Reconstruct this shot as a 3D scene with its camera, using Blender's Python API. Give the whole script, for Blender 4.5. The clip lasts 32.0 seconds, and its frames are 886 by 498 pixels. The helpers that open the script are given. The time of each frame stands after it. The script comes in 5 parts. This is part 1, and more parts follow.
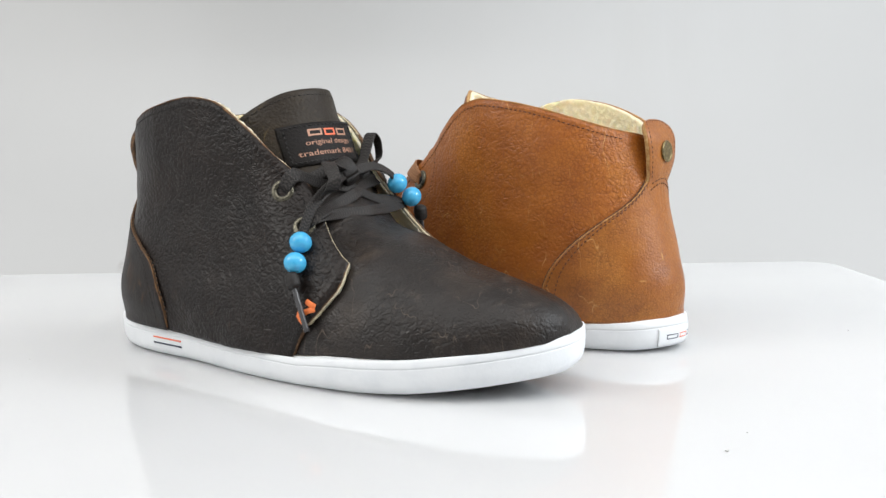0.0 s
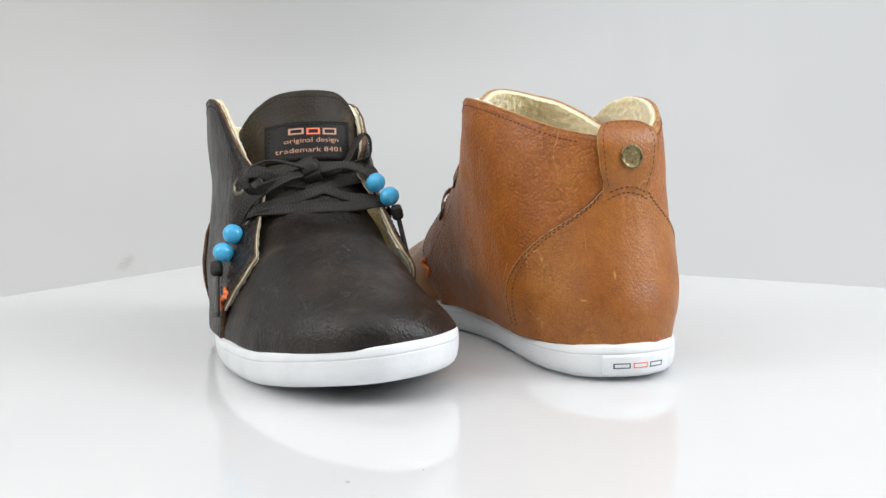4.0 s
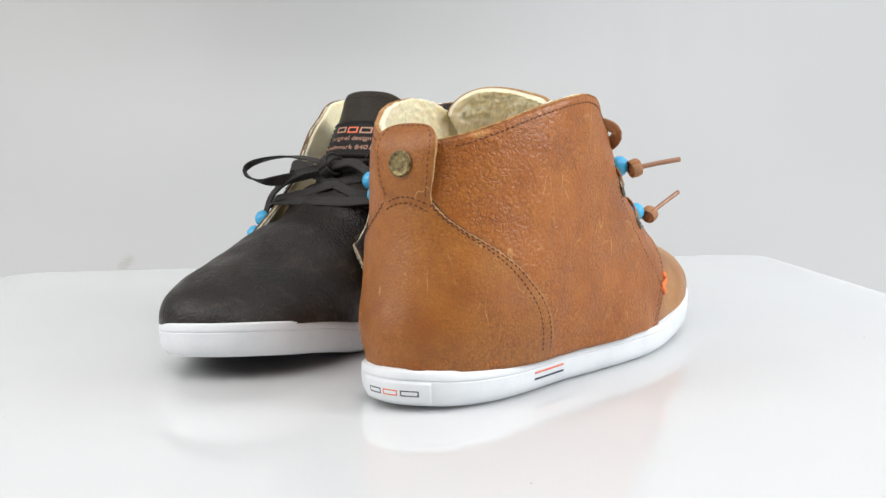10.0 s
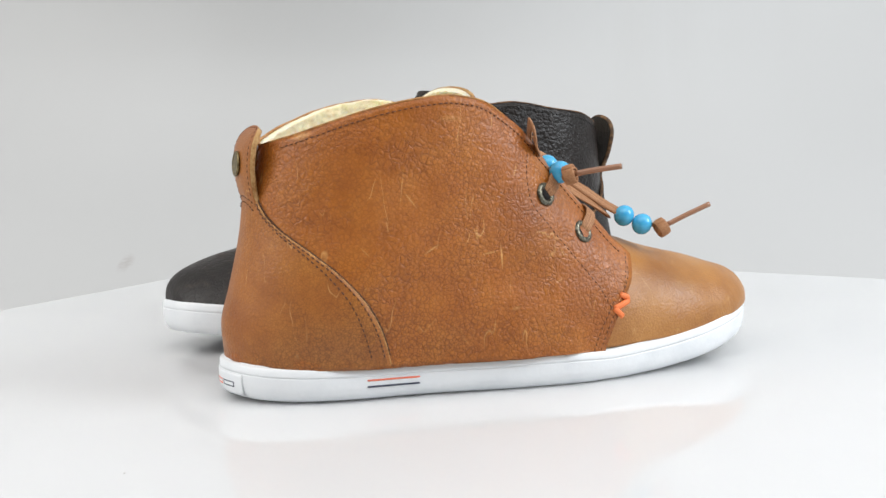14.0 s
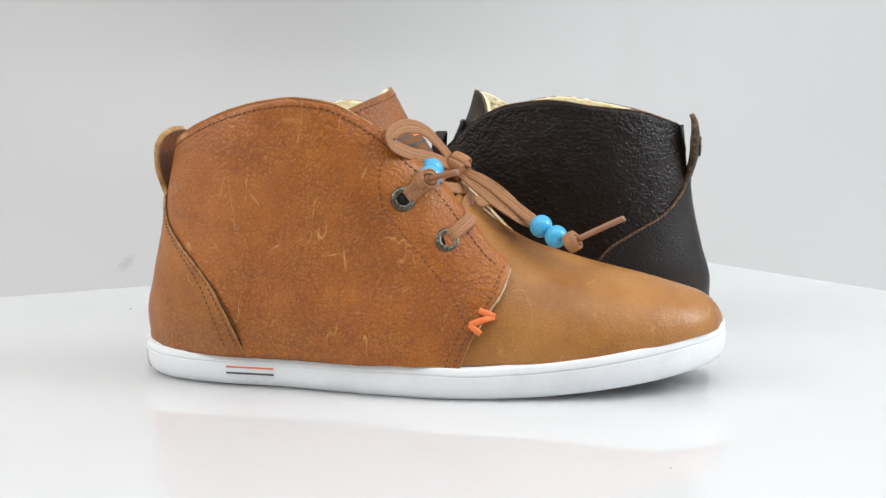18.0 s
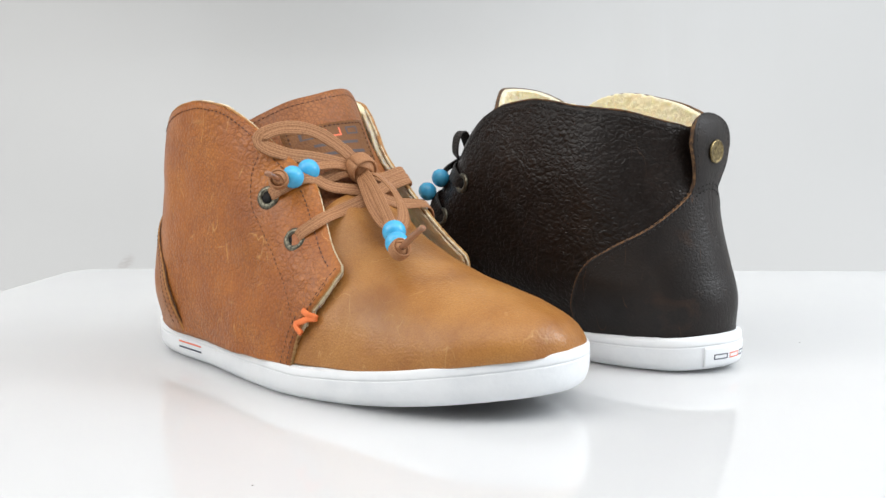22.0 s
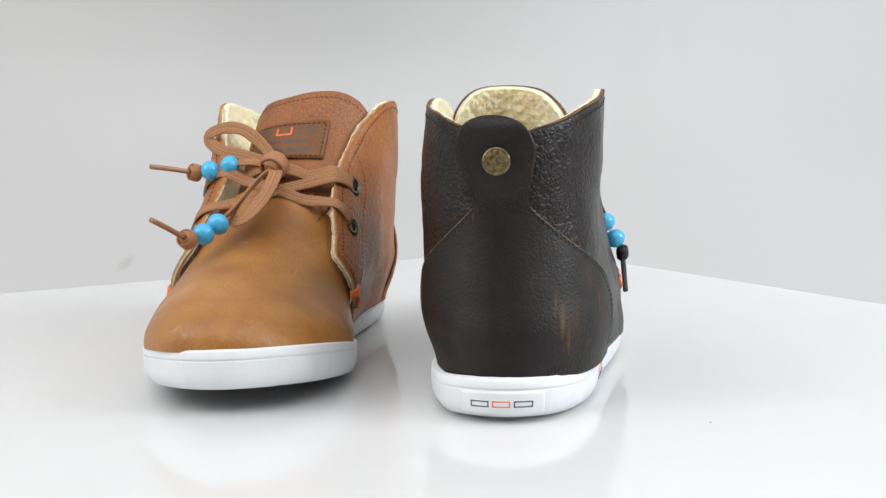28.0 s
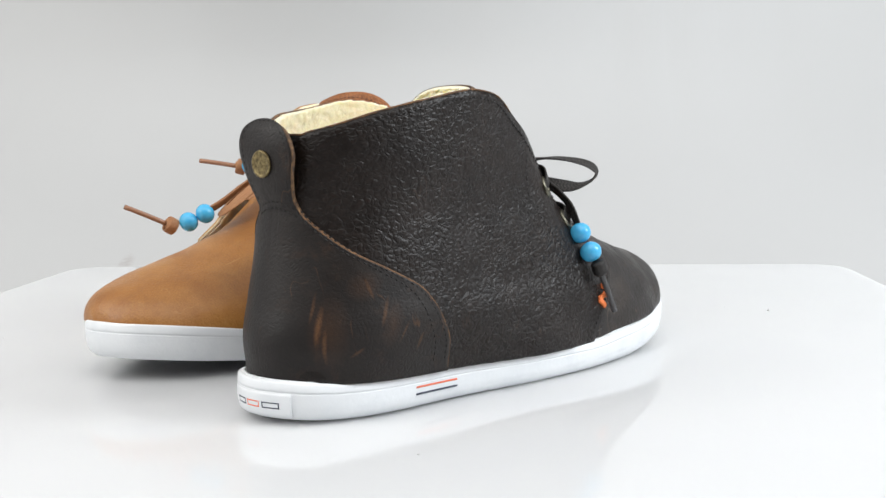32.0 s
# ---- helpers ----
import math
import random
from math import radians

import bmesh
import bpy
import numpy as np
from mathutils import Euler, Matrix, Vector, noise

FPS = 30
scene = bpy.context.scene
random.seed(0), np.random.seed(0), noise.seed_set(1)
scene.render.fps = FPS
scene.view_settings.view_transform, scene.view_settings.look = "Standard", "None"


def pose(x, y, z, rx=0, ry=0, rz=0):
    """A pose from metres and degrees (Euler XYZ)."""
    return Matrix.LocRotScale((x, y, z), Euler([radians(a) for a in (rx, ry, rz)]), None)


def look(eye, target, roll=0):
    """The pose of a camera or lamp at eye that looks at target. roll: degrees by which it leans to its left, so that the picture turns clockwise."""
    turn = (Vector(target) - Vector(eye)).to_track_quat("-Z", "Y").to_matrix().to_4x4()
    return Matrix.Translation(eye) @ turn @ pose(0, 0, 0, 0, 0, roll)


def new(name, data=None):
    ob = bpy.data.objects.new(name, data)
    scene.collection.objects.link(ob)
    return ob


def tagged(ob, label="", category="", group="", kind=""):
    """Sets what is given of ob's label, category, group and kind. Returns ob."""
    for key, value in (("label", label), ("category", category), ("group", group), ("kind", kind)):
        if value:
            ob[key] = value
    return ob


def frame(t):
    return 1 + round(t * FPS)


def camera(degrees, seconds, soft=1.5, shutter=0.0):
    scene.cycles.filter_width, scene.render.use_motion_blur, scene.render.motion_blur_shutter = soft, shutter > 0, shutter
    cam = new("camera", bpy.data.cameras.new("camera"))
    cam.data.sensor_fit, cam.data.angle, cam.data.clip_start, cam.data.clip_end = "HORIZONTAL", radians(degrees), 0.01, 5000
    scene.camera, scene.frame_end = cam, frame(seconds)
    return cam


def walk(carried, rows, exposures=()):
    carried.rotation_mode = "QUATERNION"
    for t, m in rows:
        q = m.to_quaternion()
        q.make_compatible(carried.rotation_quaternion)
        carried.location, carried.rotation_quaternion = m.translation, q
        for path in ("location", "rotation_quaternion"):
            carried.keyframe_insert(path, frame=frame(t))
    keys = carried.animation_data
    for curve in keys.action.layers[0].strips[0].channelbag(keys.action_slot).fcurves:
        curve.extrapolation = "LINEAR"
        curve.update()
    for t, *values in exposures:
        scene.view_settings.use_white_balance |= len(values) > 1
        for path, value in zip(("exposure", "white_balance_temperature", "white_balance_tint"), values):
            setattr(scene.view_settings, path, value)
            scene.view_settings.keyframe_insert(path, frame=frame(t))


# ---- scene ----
cam = camera(42.3, 32.0, soft=1.5)
walk(cam, [(0.0, look((0, -0.6318, 0.1257), (0.022225, 0.36795, 0.01221), -0.808)),
           (32.0, look((0, -0.6318, 0.1257), (0.022225, 0.36795, 0.01221), -0.808))],
     exposures=[(0.0, 0.06), (2.0, 0.05), (3.5, 0.0), (19.0, 0.0), (20.5, 0.07), (24.2, 0.09), (25.0, 0.02), (28.0, 0.02), (29.0, 0.07), (30.0, 0.07), (32.0, 0.07)])

# ---- turn of the board, degrees at whole seconds ----
TURN = {0: 0.0, 1: -8.37, 2: -16.85, 3: -25.5, 6: -51.6, 7: -60.26, 8: -68.9, 9: -77.34, 10: -85.86, 11: -94.3,
        12: -102.74, 13: -111.27, 14: -119.89, 17: -145.83, 18: -154.5, 19: -163.04, 20: -171.67, 21: -180.29,
        22: -188.97, 23: -197.64, 24: -206.42, 25: -215.2, 28: -240.96, 29: -249.68, 30: -258.38, 31: -267.02, 32: -275.72}


def turn_at(t):
    return float(np.interp(t, list(TURN), list(TURN.values())))


TAN_HOME = pose(0.1406, -0.0215, 0, 0, 0, 141.59)
DARK_HOME = pose(-0.1633, 0.0520, 0, 0, 0, -37.35)

# ---- light: a white photo tent, lit through its roof and its two sides ----
world = bpy.data.worlds.new("tent_light")
scene.world = world
world.use_nodes = True
world.node_tree.nodes["Background"].inputs[0].default_value = (0.965, 0.98, 1.0, 1)
world.node_tree.nodes["Background"].inputs[1].default_value = 0.63


def area_lamp(name, eye, target, sx, sy, watts, colour=(1, 1, 1)):
    data = bpy.data.lights.new(name, "AREA")
    data.shape, data.size, data.size_y, data.energy, data.color = "RECTANGLE", sx, sy, watts, colour
    ob = new(name, data)
    ob.matrix_world = look(eye, target)
    return ob


area_lamp("roof_softbox", (0.0, -0.46, 1.02), (0, 0.06, 0.0), 2.1, 0.8, 9.7, (1, 0.985, 0.96))
area_lamp("side_softbox", (-1.2, -0.35, 0.75), (-0.5, 0.7, 0.0), 0.7, 0.7, 7.6, (1, 0.985, 0.945))
area_lamp("side_softbox", (1.22, -0.3, 0.75), (0.25, 0.45, 0.15), 0.7, 0.7, 14.5, (0.90, 0.955, 1))


# ---- materials ----
def material(name, colour, rough=0.5, metal=0.0, spec=0.5):
    m = bpy.data.materials.new(name)
    m.use_nodes = True
    b = m.node_tree.nodes["Principled BSDF"]
    b.inputs["Base Color"].default_value = (*colour, 1)
    b.inputs["Roughness"].default_value = rough
    b.inputs["Metallic"].default_value = metal
    b.inputs["Specular IOR Level"].default_value = spec
    return m


class Nodes:
    """Short hand for node trees on object coordinates in metres."""

    def __init__(self, m):
        self.m, self.t = m, m.node_tree
        self.b = self.t.nodes["Principled BSDF"]
        self.co = self.t.nodes.new("ShaderNodeTexCoord").outputs["Object"]

    def noise(self, scale, detail=4.0, rough=0.55, dist=0.0, co=None):
        n = self.t.nodes.new("ShaderNodeTexNoise")
        n.inputs["Scale"].default_value, n.inputs["Detail"].default_value = scale, detail
        n.inputs["Roughness"].default_value, n.inputs["Distortion"].default_value = rough, dist
        self.t.links.new(co or self.co, n.inputs["Vector"])
        return n.outputs["Fac"]

    def voronoi(self, scale, feature="DISTANCE_TO_EDGE", co=None, rand=1.0):
        n = self.t.nodes.new("ShaderNodeTexVoronoi")
        n.feature = feature
        n.inputs["Scale"].default_value = scale
        n.inputs["Randomness"].default_value = rand
        self.t.links.new(co or self.co, n.inputs["Vector"])
        return n.outputs["Distance"]

    def stretch(self, s):
        n = self.t.nodes.new("ShaderNodeMapping")
        n.inputs["Scale"].default_value = s
        self.t.links.new(self.co, n.inputs["Vector"])
        return n.outputs["Vector"]

    def ramp(self, fac, stops):
        n = self.t.nodes.new("ShaderNodeValToRGB")
        e = n.color_ramp.elements
        while len(e) < len(stops):
            e.new(0.5)
        for el, (p, c) in zip(e, stops):
            el.position, el.color = p, (*c, 1) if len(c) == 3 else c
        self.t.links.new(fac, n.inputs["Fac"])
        return n.outputs["Color"]

    def level(self, fac, lo, hi, a=0.0, b=1.0, soft=False):
        n = self.t.nodes.new("ShaderNodeMapRange")
        n.interpolation_type = "SMOOTHSTEP" if soft else "LINEAR"
        for k, v in zip(("From Min", "From Max", "To Min", "To Max"), (lo, hi, a, b)):
            n.inputs[k].default_value = v
        self.t.links.new(fac, n.inputs["Value"])
        return n.outputs["Result"]

    def mix(self, fac, a, b, blend="MIX"):
        n = self.t.nodes.new("ShaderNodeMix")
        n.data_type, n.blend_type = "RGBA", blend
        for sock, v in ((n.inputs["Factor"], fac), (n.inputs[6], a), (n.inputs[7], b)):
            if isinstance(v, (int, float)):
                sock.default_value = v
            elif isinstance(v, tuple):
                sock.default_value = (*v, 1)
            else:
                self.t.links.new(v, sock)
        return n.outputs[2]

    def math(self, op, a, b):
        n = self.t.nodes.new("ShaderNodeMath")
        n.operation = op
        for sock, v in zip(n.inputs, (a, b)):
            if isinstance(v, (int, float)):
                sock.default_value = v
            else:
                self.t.links.new(v, sock)
        return n.outputs[0]

    def spot(self, centre, radii, turn=0.0):
        """A soft mark: 1 at its centre, ragged towards its rim. Centre and radii in centimetres, turn in degrees about y."""
        sub = self.t.nodes.new("ShaderNodeVectorMath")
        sub.operation = "SUBTRACT"
        self.t.links.new(self.co, sub.inputs[0])
        sub.inputs[1].default_value = [c * 0.01 for c in centre]
        rot = self.t.nodes.new("ShaderNodeMapping")
        rot.inputs["Rotation"].default_value = (0, radians(turn), 0)
        self.t.links.new(sub.outputs[0], rot.inputs["Vector"])
        size = self.t.nodes.new("ShaderNodeVectorMath")
        size.operation = "MULTIPLY"
        self.t.links.new(rot.outputs[0], size.inputs[0])
        size.inputs[1].default_value = [100.0 / r for r in radii]
        grad = self.t.nodes.new("ShaderNodeTexGradient")
        grad.gradient_type = "SPHERICAL"
        self.t.links.new(size.outputs[0], grad.inputs["Vector"])
        return grad.outputs["Fac"]

    def bump(self, height, distance, strength=1.0, under=None):
        n = self.t.nodes.new("ShaderNodeBump")
        n.inputs["Distance"].default_value, n.inputs["Strength"].default_value = distance, strength
        self.t.links.new(height, n.inputs["Height"])
        if under:
            self.t.links.new(under, n.inputs["Normal"])
        return n.outputs["Normal"]

    def set(self, name, sock):
        self.t.links.new(sock, self.b.inputs[name])


def leather(name, dark, mid, light, pebble=430.0, relief=0.00045, rough=(0.42, 0.62), scuffs=0.35, scuff_colour=(0.5, 0.3, 0.12), wrinkles=0.5, marks=(), pores=0.6, specks=0.35, dust=0.0, spec=0.38, dark_patches=(), grain=(1, 1, 1), crease=(300.0, 0.0, 0.0, 0.25), ripple=0.0):
    """Waxed pull-up leather: pebbled grain, cloudy tone, a net of creases (scale, tone, depth, least), pale scratches
    and marks of wear (centre, radii, turn, strength)."""
    m = material(name, mid)
    n = Nodes(m)
    warp = n.t.nodes.new("ShaderNodeVectorMath")
    warp.operation = "MULTIPLY_ADD"
    noise_node = n.t.nodes.new("ShaderNodeTexNoise")
    noise_node.inputs["Scale"].default_value = 160
    n.t.links.new(n.co, noise_node.inputs["Vector"])
    n.t.links.new(noise_node.outputs["Color"], warp.inputs[0])
    warp.inputs[1].default_value = (0.0024, 0.0024, 0.0024)
    n.t.links.new(n.stretch(grain), warp.inputs[2])
    cells = n.level(n.voronoi(pebble, "SMOOTH_F1", warp.outputs[0]), 0.1, 0.8, 1.0, 0.0, True)
    fine = n.noise(2200, 3)
    cloud = n.noise(34, 6, 0.62)
    tone = n.ramp(cloud, [(0.25, dark), (0.5, mid), (0.78, light)])
    patchy = n.level(n.noise(18, 4, 0.6), 0.36, 0.66, 0.35, 1.0)
    speck = n.math("MULTIPLY", n.level(n.noise(1300, 2, 0.6), 0.56, 0.70), specks)
    deep = tuple(c * 0.5 for c in dark)
    pits = n.math("MULTIPLY", n.level(n.voronoi(pebble * 0.95, "DISTANCE_TO_EDGE", warp.outputs[0]), 0.0, 0.2, pores, 0.0, True), patchy)
    bent = n.t.nodes.new("ShaderNodeVectorMath")
    bent.operation = "MULTIPLY_ADD"
    bend_noise = n.t.nodes.new("ShaderNodeTexNoise")
    bend_noise.inputs["Scale"].default_value, bend_noise.inputs["Detail"].default_value = 110, 4
    n.t.links.new(n.co, bend_noise.inputs["Vector"])
    n.t.links.new(bend_noise.outputs["Color"], bent.inputs[0])
    bent.inputs[1].default_value = (0.009, 0.009, 0.009)
    n.t.links.new(n.stretch(grain), bent.inputs[2])
    net = n.math("MULTIPLY", n.level(n.voronoi(crease[0], "DISTANCE_TO_EDGE", bent.outputs[0]), 0.0, 0.24, 1.0, 0.0, True), n.math("MULTIPLY", n.level(n.noise(27, 4, 0.6), 0.4, 0.62, crease[3], 1.0), n.level(n.noise(190, 3, 0.6), 0.34, 0.56, crease[3], 1.0)))
    pore = n.mix(pits, tone, deep)
    pore = n.mix(n.math("MULTIPLY", net, crease[1]), pore, deep)
    pore = n.mix(speck, pore, dark)
    pore = n.mix(n.math("MULTIPLY", n.level(n.noise(48, 5, 0.7, 0.6), 0.55, 0.72), dust), pore, scuff_colour)
    line = n.noise(70, 2, 0.5, 0.0, n.stretch((1.0, 1.0, 0.3)))
    scratch = n.math("MULTIPLY", n.level(n.math("ABSOLUTE", n.math("SUBTRACT", line, 0.5), 0.0), 0.0, 0.008, 1.0, 0.0),
                     n.level(n.noise(60, 2), 0.54, 0.64))
    colour = n.mix(n.math("MULTIPLY", scratch, scuffs), pore, scuff_colour)
    rag = n.noise(900, 4, 0.7)
    for centre, radii, turn, strength in dark_patches:
        soft = n.level(n.math("MULTIPLY", n.spot(centre, radii, turn), n.level(n.noise(70, 5, 0.65), 0.3, 0.7, 0.5, 1.3)), 0.05, 0.7)
        colour = n.mix(n.math("MULTIPLY", soft, strength), colour, deep)
    for centre, radii, turn, strength in marks:
        wear = n.math("MULTIPLY", n.level(n.math("MULTIPLY", n.spot(centre, radii, turn), n.level(rag, 0.25, 0.7, 0.4, 1.4)), 0.05, 0.85), strength)
        colour = n.mix(wear, colour, scuff_colour)
    n.set("Base Color", colour)
    n.set("Roughness", n.level(n.noise(60, 4), 0.3, 0.7, rough[0], rough[1]))
    wrinkle = n.noise(130, 4, 0.6, 0.8)
    low = n.bump(wrinkle, relief * wrinkles, 0.8)
    if crease[2]:
        low = n.bump(n.math("SUBTRACT", 1.0, net), crease[2], 0.8, low)
    if ripple:
        low = n.bump(n.noise(210, 4, 0.55, 0.5, n.stretch((0.75, 0.75, 1.25))), ripple, 0.8, low)
    n.set("Normal", n.bump(n.math("SUBTRACT", n.math("ADD", cells, n.math("MULTIPLY", fine, 0.12)), n.math("MULTIPLY", pits, 0.5)), relief, 0.8, low))
    m.node_tree.nodes["Principled BSDF"].inputs["Specular IOR Level"].default_value = spec
    return m


TAN_MARKS = [((11.7, -4.8, 6.3), (0.07, 1.5, 0.75), 4, 0.8), ((11.1, -4.8, 6.5), (0.55, 1.5, 0.06), 8, 0.5), ((8.3, -4.8, 6.8), (0.5, 1.5, 0.06), 30, 0.6), ((7.4, -4.8, 9.0), (0.06, 1.5, 0.55), 38, 0.65),
             ((6.3, -4.8, 7.9), (0.05, 1.5, 0.35), 10, 0.5), ((14.9, -4.8, 6.3), (0.05, 1.5, 0.35), 20, 0.5), ((12.6, -4.8, 10.2), (0.07, 1.5, 0.4), -25, 0.5), ((12.3, -4.8, 3.9), (0.30, 1.5, 0.12), 10, 0.35),
             ((5.3, -4.8, 6.8), (0.05, 1.5, 0.4), 40, 0.4), ((14.6, -4.8, 5.0), (0.35, 1.5, 0.05), 25, 0.45), ((9.3, -4.8, 12.6), (0.7, 1.5, 0.2), 0, 0.25), ((3.0, -3.2, 11.9), (0.5, 1.5, 0.22), 20, 0.7),
             ((9.6, 4.8, 7.4), (0.05, 1.5, 0.3), 30, 0.5), ((6.8, 4.6, 9.5), (0.3, 1.5, 0.05), 20, 0.4)]
TAN_BACK_MARKS = [((0.5, 1.0, 5.1), (0.9, 0.07, 0.3), 0, 0.8), ((1.2, 2.4, 3.9), (0.9, 0.25, 0.08), 0, 0.6), ((0.4, -0.3, 5.9), (0.9, 0.08, 0.1), 0, 0.6), ((0.4, 0.3, 3.4), (0.9, 0.3, 0.25), 0, 0.15)]
DARK_BACK_MARKS = [((1.5, -2.8, 3.9), (1.3, 0.9, 1.9), 0, 0.13), ((1.2, -2.5, 4.1), (0.7, 0.15, 1.1), 0, 0.55), ((1.4, -2.75, 3.3), (0.8, 0.10, 0.9), 0, 0.45), ((1.1, -2.2, 4.9), (0.7, 0.09, 0.8), 0, 0.35),
                   ((3.6, -4.0, 4.6), (0.11, 1.0, 0.8), -20, 0.4), ((3.1, -3.8, 5.6), (0.10, 1.0, 0.6), 15, 0.35), ((2.9, -3.6, 5.7), (0.9, 1.2, 0.7), 20, 0.12), ((3.9, -4.2, 4.1), (0.5, 1.2, 1.2), -15, 0.12),
                   ((2.4, -3.5, 3.0), (0.4, 1.0, 0.10), 35, 0.35), ((5.2, -4.3, 3.2), (0.10, 1.0, 0.5), -25, 0.4), ((4.4, -4.2, 3.7), (0.07, 1.0, 0.6), -30, 0.35)]
DARK_TOE_MARKS = [((20.95, -3.4, 4.75), (0.3, 0.6, 0.14), 30, 0.9), ((25.6, -2.0, 4.6), (0.35, 0.3, 0.25), 0, 0.5), ((24.5, -3.2, 3.5), (0.9, 0.6, 0.35), 20, 0.18), ((21.5, 0.6, 6.1), (0.25, 0.25, 0.3), 0, 0.5),
                  ((27.6, -0.8, 4.2), (0.5, 0.9, 0.2), 0, 0.35)]
TAN_TOE_MARKS = [((20.5, 1.5, 5.9), (0.9, 0.05, 0.6), 0, 0.35), ((21.6, 2.6, 5.3), (0.8, 0.07, 0.6), 0, 0.3), ((19.8, -0.4, 6.6), (0.12, 0.4, 0.6), 0, 0.35), ((22.5, -2.4, 5.0), (0.7, 0.5, 0.06), 30, 0.35)]
# Darker areas: inner flap, inner front corner, and the outer quarter's middle.
TAN_DARK_PATCHES = [((15.2, 4.2, 7.5), (4.0, 2.5, 4.5), 0, 0.3), ((17.0, 4.4, 4.0), (2.0, 2.0, 3.0), 0, 0.35), ((13.5, -4.6, 7.5), (2.6, 2.0, 4.0), 15, 0.2)]
# Oily wear below the throat, then a darker area on either toe side.
TAN_TOE_DARK_PATCHES = [((18.8, 0.2, 7.0), (3.2, 3.8, 1.9), 0, 0.5), ((21.5, 3.8, 4.6), (4.0, 1.9, 2.0), 0, 0.5), ((21.5, -3.9, 4.4), (3.2, 1.5, 1.5), 0, 0.25)]
TAN = leather("tan_pebbled_leather", (0.285, 0.078, 0.0108), (0.395, 0.124, 0.0172), (0.48, 0.172, 0.0275), 590.0, 0.00020, (0.34, 0.49), 0.65, (0.66, 0.36, 0.12), 0.35, TAN_MARKS, 0.62, 0.25, 0.0, 0.44, TAN_DARK_PATCHES, crease=(340.0, 0.5, 0.00025, 0.3), ripple=0.00012)
TAN_BACK = leather("tan_heel_leather", (0.24, 0.069, 0.0095), (0.375, 0.127, 0.0185), (0.48, 0.188, 0.032), 820.0, 0.00012, (0.36, 0.54), 0.65, (0.66, 0.36, 0.12), 0.2, TAN_BACK_MARKS, 0.5, 0.3, 0.0, 0.48, crease=(420.0, 0.5, 0.0001, 0.25))
TAN_SMOOTH = leather("tan_waxed_leather", (0.255, 0.093, 0.021), (0.385, 0.166, 0.041), (0.49, 0.238, 0.068), 950.0, 0.00013, (0.30, 0.44), 0.45, (0.60, 0.36, 0.14), 0.25, TAN_TOE_MARKS, 0.35, 0.5, 0.18, 0.42, TAN_TOE_DARK_PATCHES)
TAN_TONGUE = leather("tan_tongue_leather", (0.21, 0.068, 0.018), (0.30, 0.105, 0.030), (0.36, 0.135, 0.042), 480.0, 0.00035, (0.42, 0.58), 0.15, (0.5, 0.26, 0.1), 0.4)
DARK = leather("dark_brown_pebbled_leather", (0.0064, 0.0041, 0.0032), (0.0125, 0.0081, 0.0063), (0.022, 0.0142, 0.0108), 500.0, 0.00024, (0.29, 0.41), 0.3, (0.09, 0.055, 0.035), 0.6, (), 0.6, 0.35, 0.0, 0.26, (), (0.88, 0.92, 1.1), (340.0, 0.45, 0.00023, 0.65), 0.00024)
DARK_SMOOTH = leather("dark_brown_waxed_leather", (0.0055, 0.0039, 0.0031), (0.0148, 0.0102, 0.0080), (0.042, 0.0295, 0.0215), 900.0, 0.00014, (0.30, 0.58), 0.7, (0.13, 0.095, 0.072), 0.15, DARK_TOE_MARKS, 0.45, 0.6, 0.32, 0.38, crease=(260.0, 0.4, 0.00026, 0.25), ripple=0.00024)
DARK_TONGUE = leather("worn_olive_brown_leather", (0.017, 0.0122, 0.0085), (0.028, 0.0208, 0.014), (0.052, 0.038, 0.022), 800.0, 0.00024, (0.48, 0.64), 0.4, (0.19, 0.13, 0.05), 0.6, (((13.3, 0.6, 13.1), (0.7, 0.7, 0.14), 0, 0.6),), 0.3, 0.5, 0.25, 0.25)
DARK_BACK = leather("dark_brown_heel_leather", (0.006, 0.0042, 0.0036), (0.011, 0.0074, 0.006), (0.020, 0.0138, 0.010), 800.0, 0.00006, (0.42, 0.56), 0.3, (0.16, 0.07, 0.027), 0.25, DARK_BACK_MARKS, 0.4, 0.5, 0.12, 0.34, crease=(430.0, 0.35, 0.0001, 0.5), ripple=0.0001)
TAN_LABEL = leather("brown_label_leather", (0.13, 0.048, 0.010), (0.19, 0.070, 0.014), (0.25, 0.098, 0.022), 900.0, 0.00015, (0.45, 0.6), 0.1)
DARK_LABEL = leather("black_label_leather", (0.006, 0.005, 0.0045), (0.009, 0.0072, 0.0065), (0.013, 0.010, 0.009), 900.0, 0.00015, (0.45, 0.6), 0.0, spec=0.2)
TAN_EDGE = material("raw_tan_leather_edge", (0.42, 0.25, 0.095), 0.8)
nn = Nodes(TAN_EDGE)
nn.set("Base Color", nn.ramp(nn.noise(420, 4, 0.65), [(0.35, (0.27, 0.125, 0.035)), (0.5, (0.40, 0.225, 0.08)), (0.7, (0.52, 0.34, 0.155))]))
# Burnished seam brown, darkened to stand for the contact shade beside the step.
TAN_BURN_SHADE = material("burnished_shaded_seam", (0.075, 0.03, 0.011), 0.7)
DARK_SEAM = material("worn_brown_seam", (0.12, 0.058, 0.022), 0.7)
TAN_WORN = material("worn_pale_tan_leather", (0.44, 0.20, 0.055), 0.6)
DARK_EDGE = material("raw_brown_leather_edge", (0.17, 0.082, 0.028), 0.8)
nn = Nodes(DARK_EDGE)
